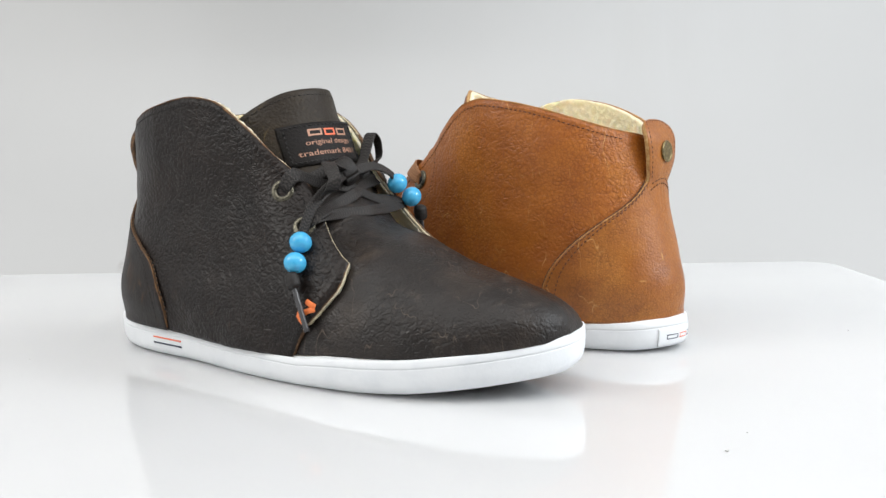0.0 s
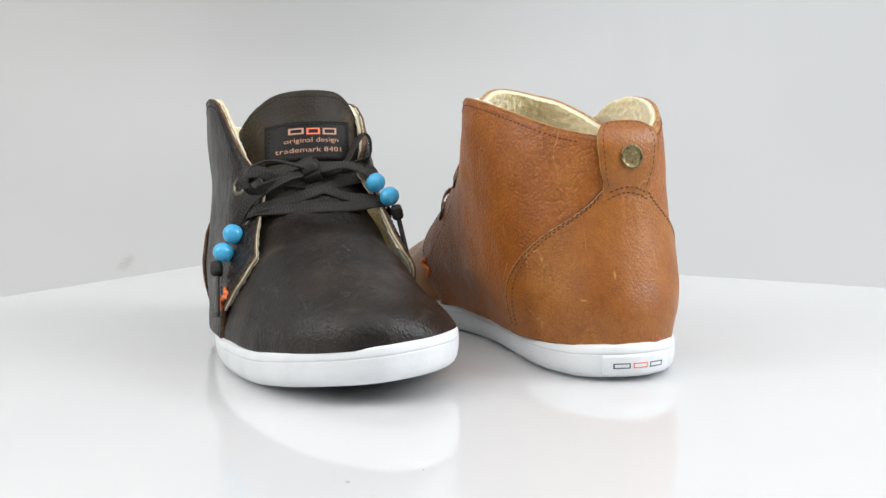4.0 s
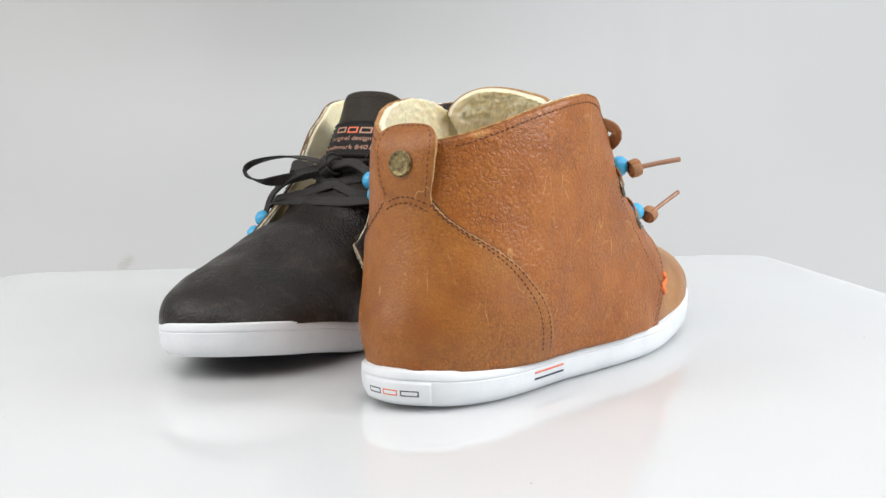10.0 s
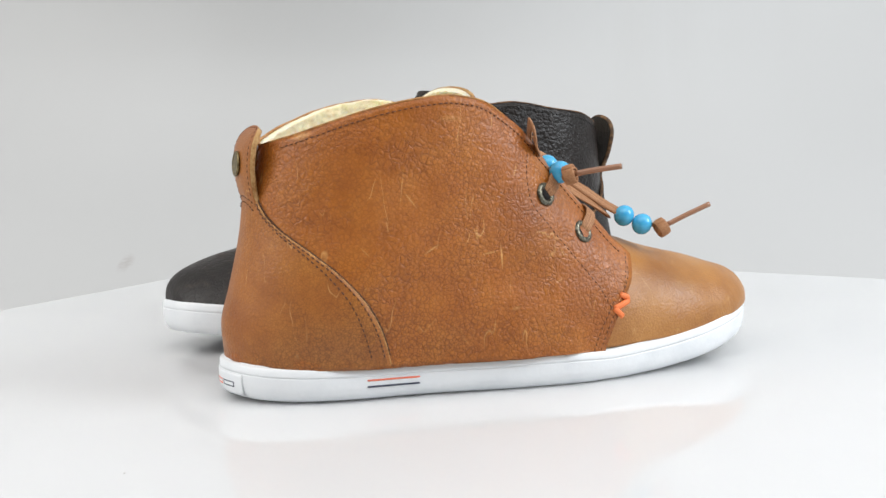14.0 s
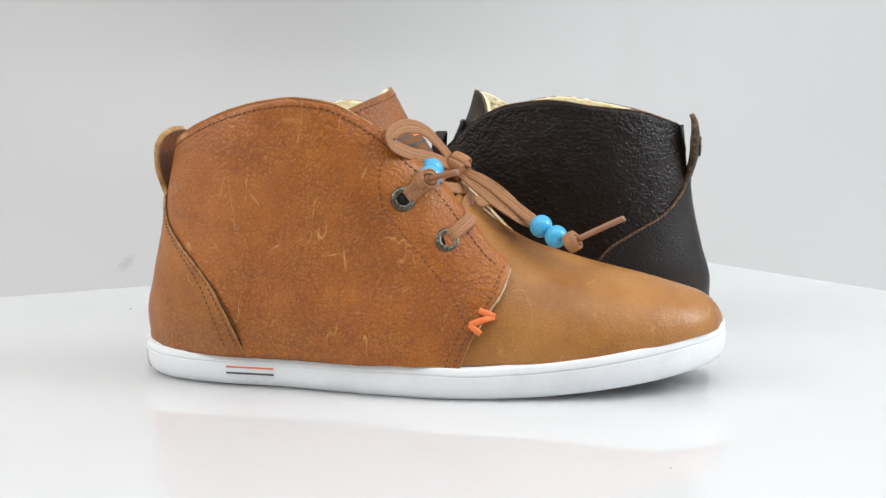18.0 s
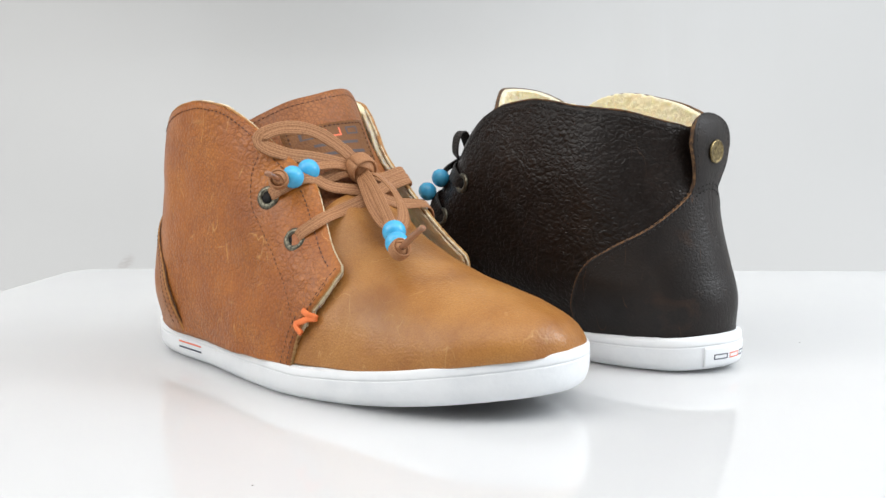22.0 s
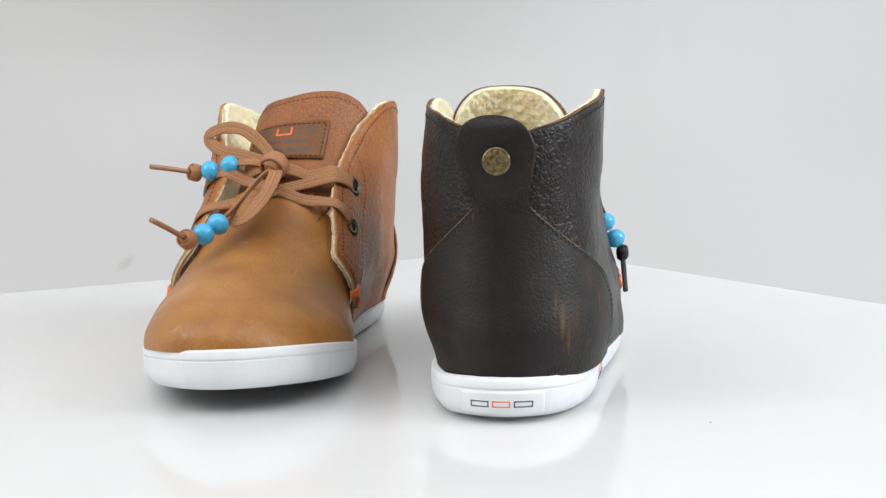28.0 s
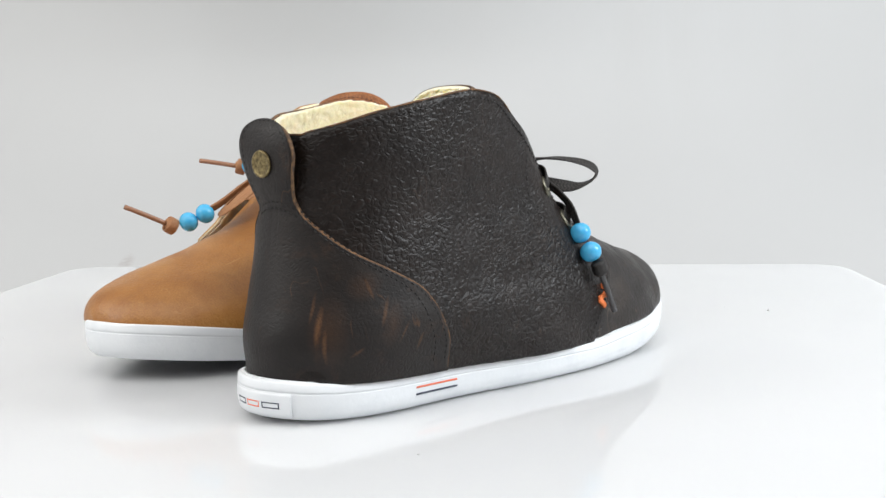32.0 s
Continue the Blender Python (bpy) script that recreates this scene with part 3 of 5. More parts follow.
def half_width(x, z, side=-1):
    x, z = np.asarray(x, float), np.asarray(z, float)
    up = ease((z - 1.2) / 3.4)
    w = np.where(x < 20, BASE_W(x) + (MID_W(x) - BASE_W(x)) * up, BASE_W(x))
    w = w - 0.25 * ease((z - 9) / 4.5) + (FLARE if side > 0 else 0.0) * ease((z - 5) / 8.0) * ease((15.5 - x) / 5)
    w = w + LAST["wide_at"][-1 if side < 0 else 1](z) * ease((17.5 - x) / 5.0)
    u = np.clip((x - heel_x(z)) / LAST["round"], 0, 1)
    w = w * np.sqrt(np.maximum(1 - (1 - u) ** 2.05, 0))
    zb = SOLE_TOP(x)
    gape = np.where(side < 0, 0.45 + LAST["gape"][0] * ease((16.5 - x) / 3.5), 1.0 + LAST["gape"][1] * ease((16.0 - x) / 4.0)) * ease((x - 9) / 3) * ease((21.0 - x) / 5.0)
    r = np.clip((z - zb) / np.maximum(RIDGE(x) + gape - zb, 0.05), 0, 1)
    p = 2.25 + 0.45 * ease((18 - x) / 5)
    return w * (1 - r ** p) ** (1 / p)


def upper_middle(x, z):
    return middle(x) * (1 - 0.8 * ease((z - 1.4) / 4.2))


def on_upper(x, z, side, off=0.0):
    """Points on the leather's surface, off centimetres outside it, and their normals."""
    x, z = np.asarray(x, float), np.asarray(z, float)
    x = np.maximum(x, heel_x(z) + 1e-4)
    e = 0.04
    y = half_width(x, z, side)
    dx = (half_width(x + e, z, side) - half_width(np.maximum(x - e, heel_x(z)), z, side)) / (2 * e)
    dz = (half_width(x, z + e, side) - half_width(x, z - e, side)) / (2 * e)
    n = np.stack([-dx, side * np.ones_like(x), -dz], -1)
    n /= np.linalg.norm(n, axis=-1, keepdims=True)
    p = np.stack([x, upper_middle(x, z) + side * y, z], -1)
    return p + n * np.asarray(off)[..., None], n


def resample(points, n, bias=1.0):
    """A polyline smoothed and resampled; bias above 1 crowds points towards its start."""
    c = curve_points(np.array(points, float), 400)
    s = np.linspace(0, 1, n) ** bias
    return np.stack([np.interp(s, np.linspace(0, 1, 400), c[:, k]) for k in range(c.shape[1])], 1)


COLLAR = [(1.95, 11.5), (2.3, 11.72), (4.0, 12.4), (5.4, 12.9), (6.7, 13.25), (8.0, 13.5), (9.2, 13.62), (10.3, 13.5), (11.2, 13.28), (12.4, 12.6)]
THROAT = [(12.4, 12.6), (13.3, 11.9), (14.1, 11.1), (15.3, 9.9), (16.1, 8.9), (16.95, 7.75), (18.0, 6.55), (18.85, 5.85), (19.2, 5.5)]
TAN_FRONT = [(16.95, 1.35), (17.5, 2.66), (18.1, 3.7), (18.75, 4.66), (19.05, 5.6)]
DARK_FRONT = [(17.0, 1.35), (17.75, 2.66), (18.65, 3.7), (19.35, 4.66), (19.3, 5.6)]
SEAM_X = spline([1.2, 1.7, 2.65, 3.73, 4.76, 5.8, 6.63, 7.84, 8.44, 9.05], [6.5, 6.42, 6.14, 5.72, 5.1, 4.22, 3.32, 2.05, 1.72, 1.6])
DARK_SEAM_X = spline([1.2, 1.76, 2.85, 4.05, 5.25, 6.1, 6.98, 7.65, 8.45, 9.05], [7.05, 7.0, 6.95, 6.5, 5.7, 4.4, 2.95, 2.3, 1.82, 1.66])


BACK_UP = 0.0  # how much higher the collar stands at the heel; set for each shoe


def collar_line(side):
    return [(x + LAST["throat"][side > 0] * float(ease((x - 9.0) / 3.0)), z + BACK_UP * float(ease((7.0 - x) / 4)) + (LAST["peak_up"] - LAST["inner_drop"] * (side > 0)) * float(ease((x - 3.0) / 4.0) * ease((13.0 - x) / 2.5))) for x, z in COLLAR[:-1]]


def throat(side):
    """The free top edge from collar to flap corner; the inner side gapes a little more."""
    back = 0.0 if side < 0 else 0.1
    ahead = [LAST["throat"][side > 0] * float(ease((z - 8.0) / 2.5)) for x, z in THROAT]
    return [(x + ahead[i] - back * math.sin(math.pi * i / (len(THROAT) - 1)), z - 0.3 * back * math.sin(math.pi * i / (len(THROAT) - 1))) for i, (x, z) in enumerate(THROAT)]


def coons(side, nu=70, nv=44):
    """The quarter's outline in side view, filled: heel line, feather line, front edge and top edge."""
    bias = 1.7
    u = np.linspace(0, 1, nu) ** bias
    v = np.linspace(0, 1, nv)
    zs = np.linspace(SOLE_TOP(0.3) - 0.02, 11.5 + BACK_UP, nv)
    left = np.stack([heel_x(zs), zs], 1)
    xb = heel_x(1.8) + (LAST["front"][0][0] - heel_x(1.8)) * u
    bottom = np.stack([xb, SOLE_TOP(xb) - 0.02 + 0.035 * np.array([noise.noise(Vector((q * 1.9, 7.0 * side, 0))) for q in xb])], 1)
    bottom[0] = left[0]
    right = resample(LAST["front"], nv)
    right[0] = bottom[-1]
    top = resample(collar_line(side) + throat(side), nu, bias)
    top[0] = left[-1]
    top[-1] = right[-1]
    U, V = u[None, :, None], v[:, None, None]
    g = ((1 - U) * left[:, None] + U * right[:, None] + (1 - V) * bottom[None] + V * top[None]
         - (1 - U) * (1 - V) * left[0] - U * (1 - V) * right[0] - (1 - U) * V * left[-1] - U * V * right[-1])
    return g


def flap_lift(x, z, side=-1):
    """How far the quarter's leather stands off the last: more at its free front flap."""
    more = 0.22 if side < 0 else 0.28
    return 0.12 + more * ease((x - 13.0) / 4.0) * ease((z - 2.2) / 3.0) + 0.10 * ease((x - 15) / 3.0) * ease((z - 1.8) / 1.5)


def rumple(p, n, amount, scale, seed):
    """Soft unevenness of hand-lasted leather."""
    flat = p.reshape(-1, 3)
    d = np.array([noise.noise(Vector(q) * scale + Vector((seed, 0, 0))) for q in flat]).reshape(p.shape[:-1])
    return p + n * (d * amount)[..., None]


def sole_outline(n=220, x0=-0.3, x1=28.8):
    a = np.linspace(0, 2 * np.pi, n, endpoint=False)
    x = (x0 + x1) / 2 - (x1 - x0) / 2 * np.cos(a)
    w = np.sqrt(np.maximum(HALF(x), 0))
    y = middle(x) + np.where(a < np.pi, -1, 1) * (w + BULGE(x) * np.where(a < np.pi, FULL[-1], FULL[1]))
    p = np.stack([x, y], 1)
    # spread the points evenly along the rim
    q = np.vstack([p, p[:1]])
    s = np.concatenate([[0], np.cumsum(np.linalg.norm(np.diff(q, axis=0), axis=1))])
    t = np.linspace(0, s[-1], n, endpoint=False)
    return np.stack([np.interp(t, s, q[:, 0]), np.interp(t, s, q[:, 1])], 1)


def sole_ring(rim, frac, inset):
    t = np.roll(rim, -1, 0) - np.roll(rim, 1, 0)
    t /= np.linalg.norm(t, axis=1, keepdims=True)
    inward = np.stack([-t[:, 1], t[:, 0]], 1)
    p = rim + inward * inset
    zb, zt = SOLE_BOTTOM(rim[:, 0], rim[:, 1]), SOLE_TOP(rim[:, 0], rim[:, 1])
    return np.column_stack([p, zb + (zt - zb) * frac])


def rings_mesh(rings, cap_ends=True):
    n = len(rings[0])
    verts = np.concatenate(rings)
    faces = [(i * n + j, i * n + (j + 1) % n, (i + 1) * n + (j + 1) % n, (i + 1) * n + j) for i in range(len(rings) - 1) for j in range(n)]
    if cap_ends:
        faces += [tuple(range(n))[::-1], tuple((len(rings) - 1) * n + j for j in range(n))]
    return verts, faces


def wall_strip(rim_at, n, f0, f1, proud):
    """A thin strip on the sole's wall, from one place of the rim to another (lists of rim points)."""
    t = np.gradient(rim_at, axis=0)
    t /= np.linalg.norm(t, axis=1, keepdims=True)
    out = np.stack([t[:, 1], -t[:, 0]], 1)
    zb, zt = SOLE_BOTTOM(rim_at[:, 0], rim_at[:, 1]), SOLE_TOP(rim_at[:, 0], rim_at[:, 1])
    rows = []
    for f in (f0, f1):
        rows.append(np.column_stack([rim_at + out * proud, zb + (zt - zb) * f]))
    outer = np.stack(rows)
    inner = outer.copy()
    inner[..., :2] -= out[None] * (proud + 0.05)
    return shell(outer, inner)


def rim_right(x):
    x = np.asarray(x, float)
    return np.stack([x, middle(x) - np.sqrt(HALF(x))], 1)


def cm(geo):
    return (np.asarray(geo[0]) * 0.01, *geo[1:])


TONGUE = spline([0, 0.12, 0.28, 0.45, 0.62, 0.8, 1.0], [18.6, 17.5, 16.2, 15.1, 14.25, 13.55, 12.95])
TONGUE_Z = spline([0, 0.12, 0.28, 0.45, 0.62, 0.8, 1.0], [6.85, 7.65, 8.9, 10.35, 11.75, 13.05, 14.3])
TONGUE_W = spline([0, 0.2, 0.45, 0.7, 0.85, 1.0], [2.0, 2.7, 3.3, 3.6, 3.6, 3.45])


def tongue_at(t, y, off=0.0):
    """A point of the tongue: t up along it, y across, off outside its face."""
    t, y = np.asarray(t, float), np.asarray(y, float)
    bend = 1.35 * (np.abs(y) / 3.5) ** 2.0 + np.where(y < 0, *LAST["bend"]) * (np.abs(y) / 3.5) ** 4.0
    e = 0.01
    tx, tz = TONGUE(np.minimum(t + e, 1)) - TONGUE(np.maximum(t - e, 0)), TONGUE_Z(np.minimum(t + e, 1)) - TONGUE_Z(np.maximum(t - e, 0))
    ln = np.hypot(tx, tz)
    nx, nz = tz / ln, -tx / ln
    return np.stack([TONGUE(t) - bend + nx * off, y + 0 * t, TONGUE_Z(t) - 0.25 * bend + nz * off], -1)


def tongue_top(s):
    return 1.0 - 0.21 * np.abs(s) ** 5.0


def ribbon(points, n=44, half=0.33, thick=0.07, up=(1, 0, 0.8)):
    """A flat lace along points; up: which way its face looks, once or point by point."""
    pts = np.array(points, float)
    ups = np.array(up, float)
    if ups.ndim == 1:
        ups = np.tile(ups, (len(pts), 1))
    ups = ups / np.linalg.norm(ups, axis=1, keepdims=True)
    both = curve_points(np.hstack([pts, ups * 0.02]), n)
    line, ups = both[:, :3], both[:, 3:] * 50
    wob = np.array([noise.noise(Vector(q) * 0.9) for q in line])
    return cm(sweep(line, half * (1 + 0.14 * wob), thick * (1 + 0.3 * wob), ups, 3.0, 26, True, 2.5))


def knot_mesh(centre, r, axis, seed):
    """A pulled knot: a lumpy body, a slanting turn of lace and one broad band drawn over it."""
    c = np.array(centre, float)
    ax = np.array(axis, float) / np.linalg.norm(axis)
    v, f = ball(c, r * 0.86, 24, 16, 0.85, ax)
    v = np.array([np.array(q) + (np.array(q) - c) * 0.22 * noise.noise(Vector(q) * 1.6 + Vector((seed, 3, 0))) for q in v])
    ref = np.cross(ax, (0.3, 0.5, 0.8))
    ref /= np.linalg.norm(ref)
    other = np.cross(ax, ref)
    geos = [(v, f)]
    for tilt, wide, out in ((-0.6, 0.42, 0.86), (0.15, 0.66, 0.98)):
        a = np.linspace(0, 2 * np.pi, 26)
        ring = c + (r * out) * (np.cos(a)[:, None] * ref + np.sin(a)[:, None] * (other * math.cos(tilt) + ax * math.sin(tilt)))
        geos.append(sweep(ring, r * wide, r * 0.16, ring - c, 3.0, 20, True, 2.5))
    return cm(merge(*geos))


def text_flat(words, size):
    """Letters of the built-in font as flat outlines filled with faces: vertices (x, y) and faces."""
    data = bpy.data.curves.new("letters", "FONT")
    data.body, data.size, data.extrude = words, size, 0
    data.resolution_u = 3
    ob = new("letters", data)
    me = bpy.data.meshes.new_from_object(ob.evaluated_get(bpy.context.evaluated_depsgraph_get()))
    v = np.array([q.co[:2] for q in me.vertices])
    f = [tuple(p.vertices) for p in me.polygons]
    bpy.data.objects.remove(ob)
    bpy.data.curves.remove(data)
    bpy.data.meshes.remove(me)
    return v, f


def bar_flat(x0, x1, y0, y1, n=8):
    xs = np.linspace(x0, x1, n)
    v = [(x, y) for y in (y0, y1) for x in xs]
    return np.array(v), [(i, i + 1, n + i + 1, n + i) for i in range(n - 1)]


def curls(p, n, depth, scale, seed):
    """Tight curls of fleece: small round tufts with dips between them."""
    flat = p.reshape(-1, 3)
    d = np.array([1.0 - min(noise.voronoi(Vector(q) * scale + Vector((seed, 0, 0)))[0][0], 1.0) + 0.3 * noise.noise(Vector(q) * scale * 3.1) for q in flat])
    return p + n * (d.reshape(p.shape[:-1]) * depth)[..., None]


def finer(g, k):
    """A grid with k times as many rows and columns."""
    for axis in (0, 1):
        m = g.shape[axis]
        at = np.linspace(0, m - 1, (m - 1) * k + 1)
        i = np.minimum(at.astype(int), m - 2)
        f = (at - i).reshape((-1, 1, 1) if axis == 0 else (1, -1, 1))
        g = np.take(g, i, axis) * (1 - f) + np.take(g, i + 1, axis) * f
    return g


def build_shoe(name, home, k):
    """k: the settings of one shoe: leathers, threads, and how its lace lies."""
    global FLARE, BACK_UP
    FLARE, BACK_UP = k["flare"], k["back_up"]
    FULL[-1], FULL[1] = k["toe_full"]
    set_last(k["last"])
    shoe = new(name)
    shoe.matrix_world = home
    tagged(shoe, k["label"], "shoe", "pair of ankle shoes")

    # white cup sole
    rim = sole_outline()
    prof = [(0.0, 1.2), (0.0, 0.52), (0.02, 0.38), (0.10, 0.21), (0.25, 0.08), (0.45, 0.015), (0.70, 0.0), (0.722, 0.0), (0.73, 0.025), (0.75, 0.025),
            (0.758, 0.0), (0.80, 0.0), (0.95, 0.02), (0.99, 0.07), (1.0, 0.14), (1.0, 0.32), (0.86, 0.55)]
    sole = part("sole", cm(toe_out(rings_mesh([sole_ring(rim, f, i) for f, i in prof]))), RUBBER, shoe, "white rubber cup sole with a moulded line")
    part("tread", cm(toe_out(rings_mesh([sole_ring(rim, f, i) for f, i in ((-0.0, 0.62), (-0.012, 0.66), (-0.012, 1.4))]))), RUBBER_UNDER, sole)
    # a bead of glue along the feather line
    feather = sole_ring(rim, 1.0, 0.27)
    feather[:, 2] += 0.028 * np.array([noise.noise(Vector(q) * 2.1) for q in feather])
    loop = np.vstack([feather, feather[:1]])
    part("welt", cm(toe_out(sweep(loop, 0.075, 0.05, (0, 0, 1), 2.2, 6, False))), RUBBER, sole)

    # heel patch with the maker's mark as plain bars
    s = np.linspace(-1, 1, 40)
    yy = s * 1.75
    xs = np.linspace(-0.3, 4, 4000)
    ws = np.sqrt(np.maximum(HALF(xs), 0))
    heel_rim = np.column_stack([np.interp(np.abs(yy), ws, xs), yy])[::-1]

    def on_heel(y, f, proud):
        y = np.asarray(y, float)
        x = np.interp(np.abs(y), ws, xs)
        e = 0.02
        slope = (np.interp(np.abs(y) + e, ws, xs) - np.interp(np.maximum(np.abs(y) - e, 0), ws, xs)) / (2 * e) * np.sign(y)
        nrm = np.stack([-np.ones_like(y), slope], -1)
        nrm /= np.linalg.norm(nrm, axis=-1, keepdims=True)
        zb, zt = SOLE_BOTTOM(x), SOLE_TOP(x)
        tuck = np.interp(f, [0, 0.1, 0.25, 0.45, 1], [0.35, 0.13, 0.04, 0.0, 0.0])
        p = np.stack([x, y], -1) + nrm * (proud - tuck)[..., None] if np.ndim(f) else np.stack([x, y], -1) + nrm * (proud - tuck)
        return np.column_stack([p.reshape(-1, 2), (zb + (zt - zb) * f).reshape(-1)])

    fr = np.linspace(0.10, 0.71, 8)
    outer = np.stack([on_heel(np.linspace(1.75, -1.75, 40), f, 0.045) for f in fr])
    inner = np.stack([on_heel(np.linspace(1.75, -1.75, 40), f, -0.03) for f in fr])
    patch = part("heel_patch", cm(shell(outer, inner)), [RUBBER, LINE_GREY, RUBBER], shoe, "white rubber heel patch with printed bars")

    def heel_bar(y0, y1, f0, f1, ink):
        ys = np.linspace(y0, y1, 7)
        o = np.stack([on_heel(ys, f, 0.052) for f in (f0, f1)])
        i = np.stack([on_heel(ys, f, 0.04) for f in (f0, f1)])
        part("printed_bar", cm(shell(o, i)), ink, patch)

    for y0, y1, ink in ((1.28, 0.52, INK_DARK), (0.38, -0.36, INK_ORANGE), (-0.50, -1.28, INK_DARK)):
        heel_bar(y0, y1, 0.315, 0.346, ink)
        heel_bar(y0, y1, 0.446, 0.475, ink)
        heel_bar(y0, y0 - 0.055, 0.315, 0.475, ink)
        heel_bar(y1 + 0.055, y1, 0.315, 0.475, ink)
    for f0, ink in ((0.60, INK_ORANGE), (0.405, INK_DARK)):
        part("side_stripe", cm(wall_strip(rim_right(np.linspace(5.42, 7.86, 14)), 14, f0, f0 + 0.052, 0.012)), ink, sole, "thin printed stripe")

    # vamp: toe leather, a half dome over both sides
    xs_v = np.concatenate([np.linspace(16.2, 27.0, 60), 27.0 + 1.49 * np.sin(np.linspace(0, np.pi / 2, 26))[1:]])
    phi = np.linspace(-0.02, np.pi + 0.02, 61)
    rows = []
    for x in xs_v:
        far = float(ease((x - 18.0) / 4.0))
        zb, zr = SOLE_TOP(x) - 0.10, RIDGE(x) + (LAST["ridge"][0] + (LAST["ridge"][1] - LAST["ridge"][0]) * float(ease((x - 20.0) / 5.0))) * float(ease((x - 17.5) / 3.0) * ease((28.6 - x) / 3.0))
        w = max(float(BASE_W(x)), float(MID_W(x)) - 0.06) if x < 20 else float(BASE_W(x))
        c, sn = np.cos(phi), np.abs(np.sin(phi))
        p = 2.25 + 0.2 * float(ease((18 - x) / 5)) - 0.15 * float(ease((x - 20) / 3)) + np.where(c > 0, LAST["arch"][0], LAST["arch"][1]) * far
        zz = zb + (zr - zb) * sn ** (2 / p)
        zz = zz + roll(x, -np.sign(c) * np.abs(c) * BASE_W(x)) * (1 - sn)
        wlow = BASE_W(x) + (w - BASE_W(x)) * ease((zz - 1.4) / 2.5)
        yv = -np.sign(c) * np.abs(c) ** (2 / p) * (wlow + 0.95 * BULGE(x + 0.3) * np.where(c > 0, FULL[-1], FULL[1]) + np.where(c < 0, LAST["inner_base"], 0.0) * far * ease((27.5 - x) / 4.0)) + upper_middle(x, zz)
        rows.append(np.stack([np.full_like(phi, x), yv, zz], 1))
    g = np.stack(rows)
    n = grid_normals(g)
    if n[30, 30, 2] < 0:
        n = -n
    g = rumple(g, n, 0.05, 0.55, k["seed"])
    part("vamp", cm(toe_out(shell(g, g - n * 0.16), 0.18)), [k["smooth"], k["edge"], k["edge"]], shoe, "smooth waxed leather toe")

    # quarters with fleece behind them
    for side, word in ((-1, "outer"), (1, "inner")):
        cg = coons(side)
        x, z = cg[..., 0], cg[..., 1]
        p, nr = on_upper(x, z, side)
        p = rumple(p, nr, 0.07, 0.45, k["seed"] + 7 * side)
        p = rumple(p, nr, 0.03, 1.5, k["seed"] + 3 * side)
        lift = flap_lift(x, z, side)[..., None]
        out, mid = p + nr * (lift + 0.05), p + nr * (lift - 0.12 - 0.08 * ease((x - 11.5) / 1.5)[..., None])
        quarter = part("quarter", cm(shell(out, mid)), [k["pebble"], k["edge"], k["tongue"]], shoe, "pebbled leather side with stitched edge")
        thin = (0.36 - 0.13 * ease((x - 13.5) / 2.5))[..., None]
        up = slice(20, None)
        fl_out, fl_in = finer(mid[up] + nr[up] * -0.01, 3), finer((p + nr * (lift - thin))[up], 3)
        fl_in = curls(fl_in, -finer(nr[up], 3), 0.13, 3.2, 11 + side)
        tuft = np.array([0.05 + 0.12 * noise.noise(Vector(q) * 2.6) + 0.07 * noise.noise(Vector(q) * 6.5) for q in fl_in[-1]])
        for grid, rise in ((fl_out, 0.25), (fl_in, 0.6)):
            grid[-1, :, 2] += tuft * rise
            grid[-2, :, 2] += tuft * rise * 0.6
        part("fleece_lining", cm(shell(fl_out, fl_in)), FLEECE, quarter, "cream fleece lining")
        rim_c = (out[-1] * 0.55 + mid[-1] * 0.45)[:60]
        wear = 1 + 0.3 * np.array([noise.noise(Vector(q) * 2.1) for q in rim_c])
        part("collar_edge", cm(sweep(rim_c, 0.10 * wear, 0.045 * wear, (0, 0, 1), 2.4, 8)), k["rim_bead"], quarter, "raw cut leather rim")
        # pale edge of the lining that shows past the free flap
        rim_p = np.concatenate([out[-1, 44:], out[-2:16:-1, -1]])
        rim_d = np.concatenate([out[-1, 44:] - out[-4, 44:], out[-2:16:-1, -1] - out[-2:16:-1, -4]])
        rim_d /= np.linalg.norm(rim_d, axis=1, keepdims=True)
        rim_n = np.concatenate([nr[-1, 44:], nr[-2:16:-1, -1]])
        jag = np.array([k["fray"] + 0.04 * noise.noise(Vector(q) * 1.7) + 0.03 * noise.noise(Vector(q) * 6.0) for q in rim_p])[:, None]
        strip = np.stack([rim_p - rim_n * 0.11 - rim_d * 0.2, rim_p - rim_n * 0.10 + rim_d * jag * 0.6, rim_p - rim_n * 0.13 + rim_d * jag], 1)
        part("lining_edge", cm(shell(strip, strip - rim_n[:, None] * 0.12)), LINING_EDGE, quarter, "pale frayed edge of the fleece lining")

        def seam(points, off_extra, n_pts=160, **kw):
            c = curve_points(points, n_pts)
            pp, nn_ = on_upper(c[:, 0], c[:, 1], side)
            pp = rumple(rumple(pp, nn_, 0.07, 0.45, k["seed"] + 7 * side), nn_, 0.03, 1.5, k["seed"] + 3 * side)
            pp = pp + nn_ * (flap_lift(c[:, 0], c[:, 1], side) + 0.05 + off_extra)[:, None]
            return stitches(pp * 0.01, nn_, **kw)

        top = resample(collar_line(side)[1:] + throat(side), 120)
        tng = np.gradient(top, axis=0)
        tng /= np.linalg.norm(tng, axis=1, keepdims=True)
        down = np.stack([tng[:, 1], -tng[:, 0]], 1)
        part("collar_stitching", seam((top + down * 0.36)[0:-3:3], 0.02), k["thread"], quarter)
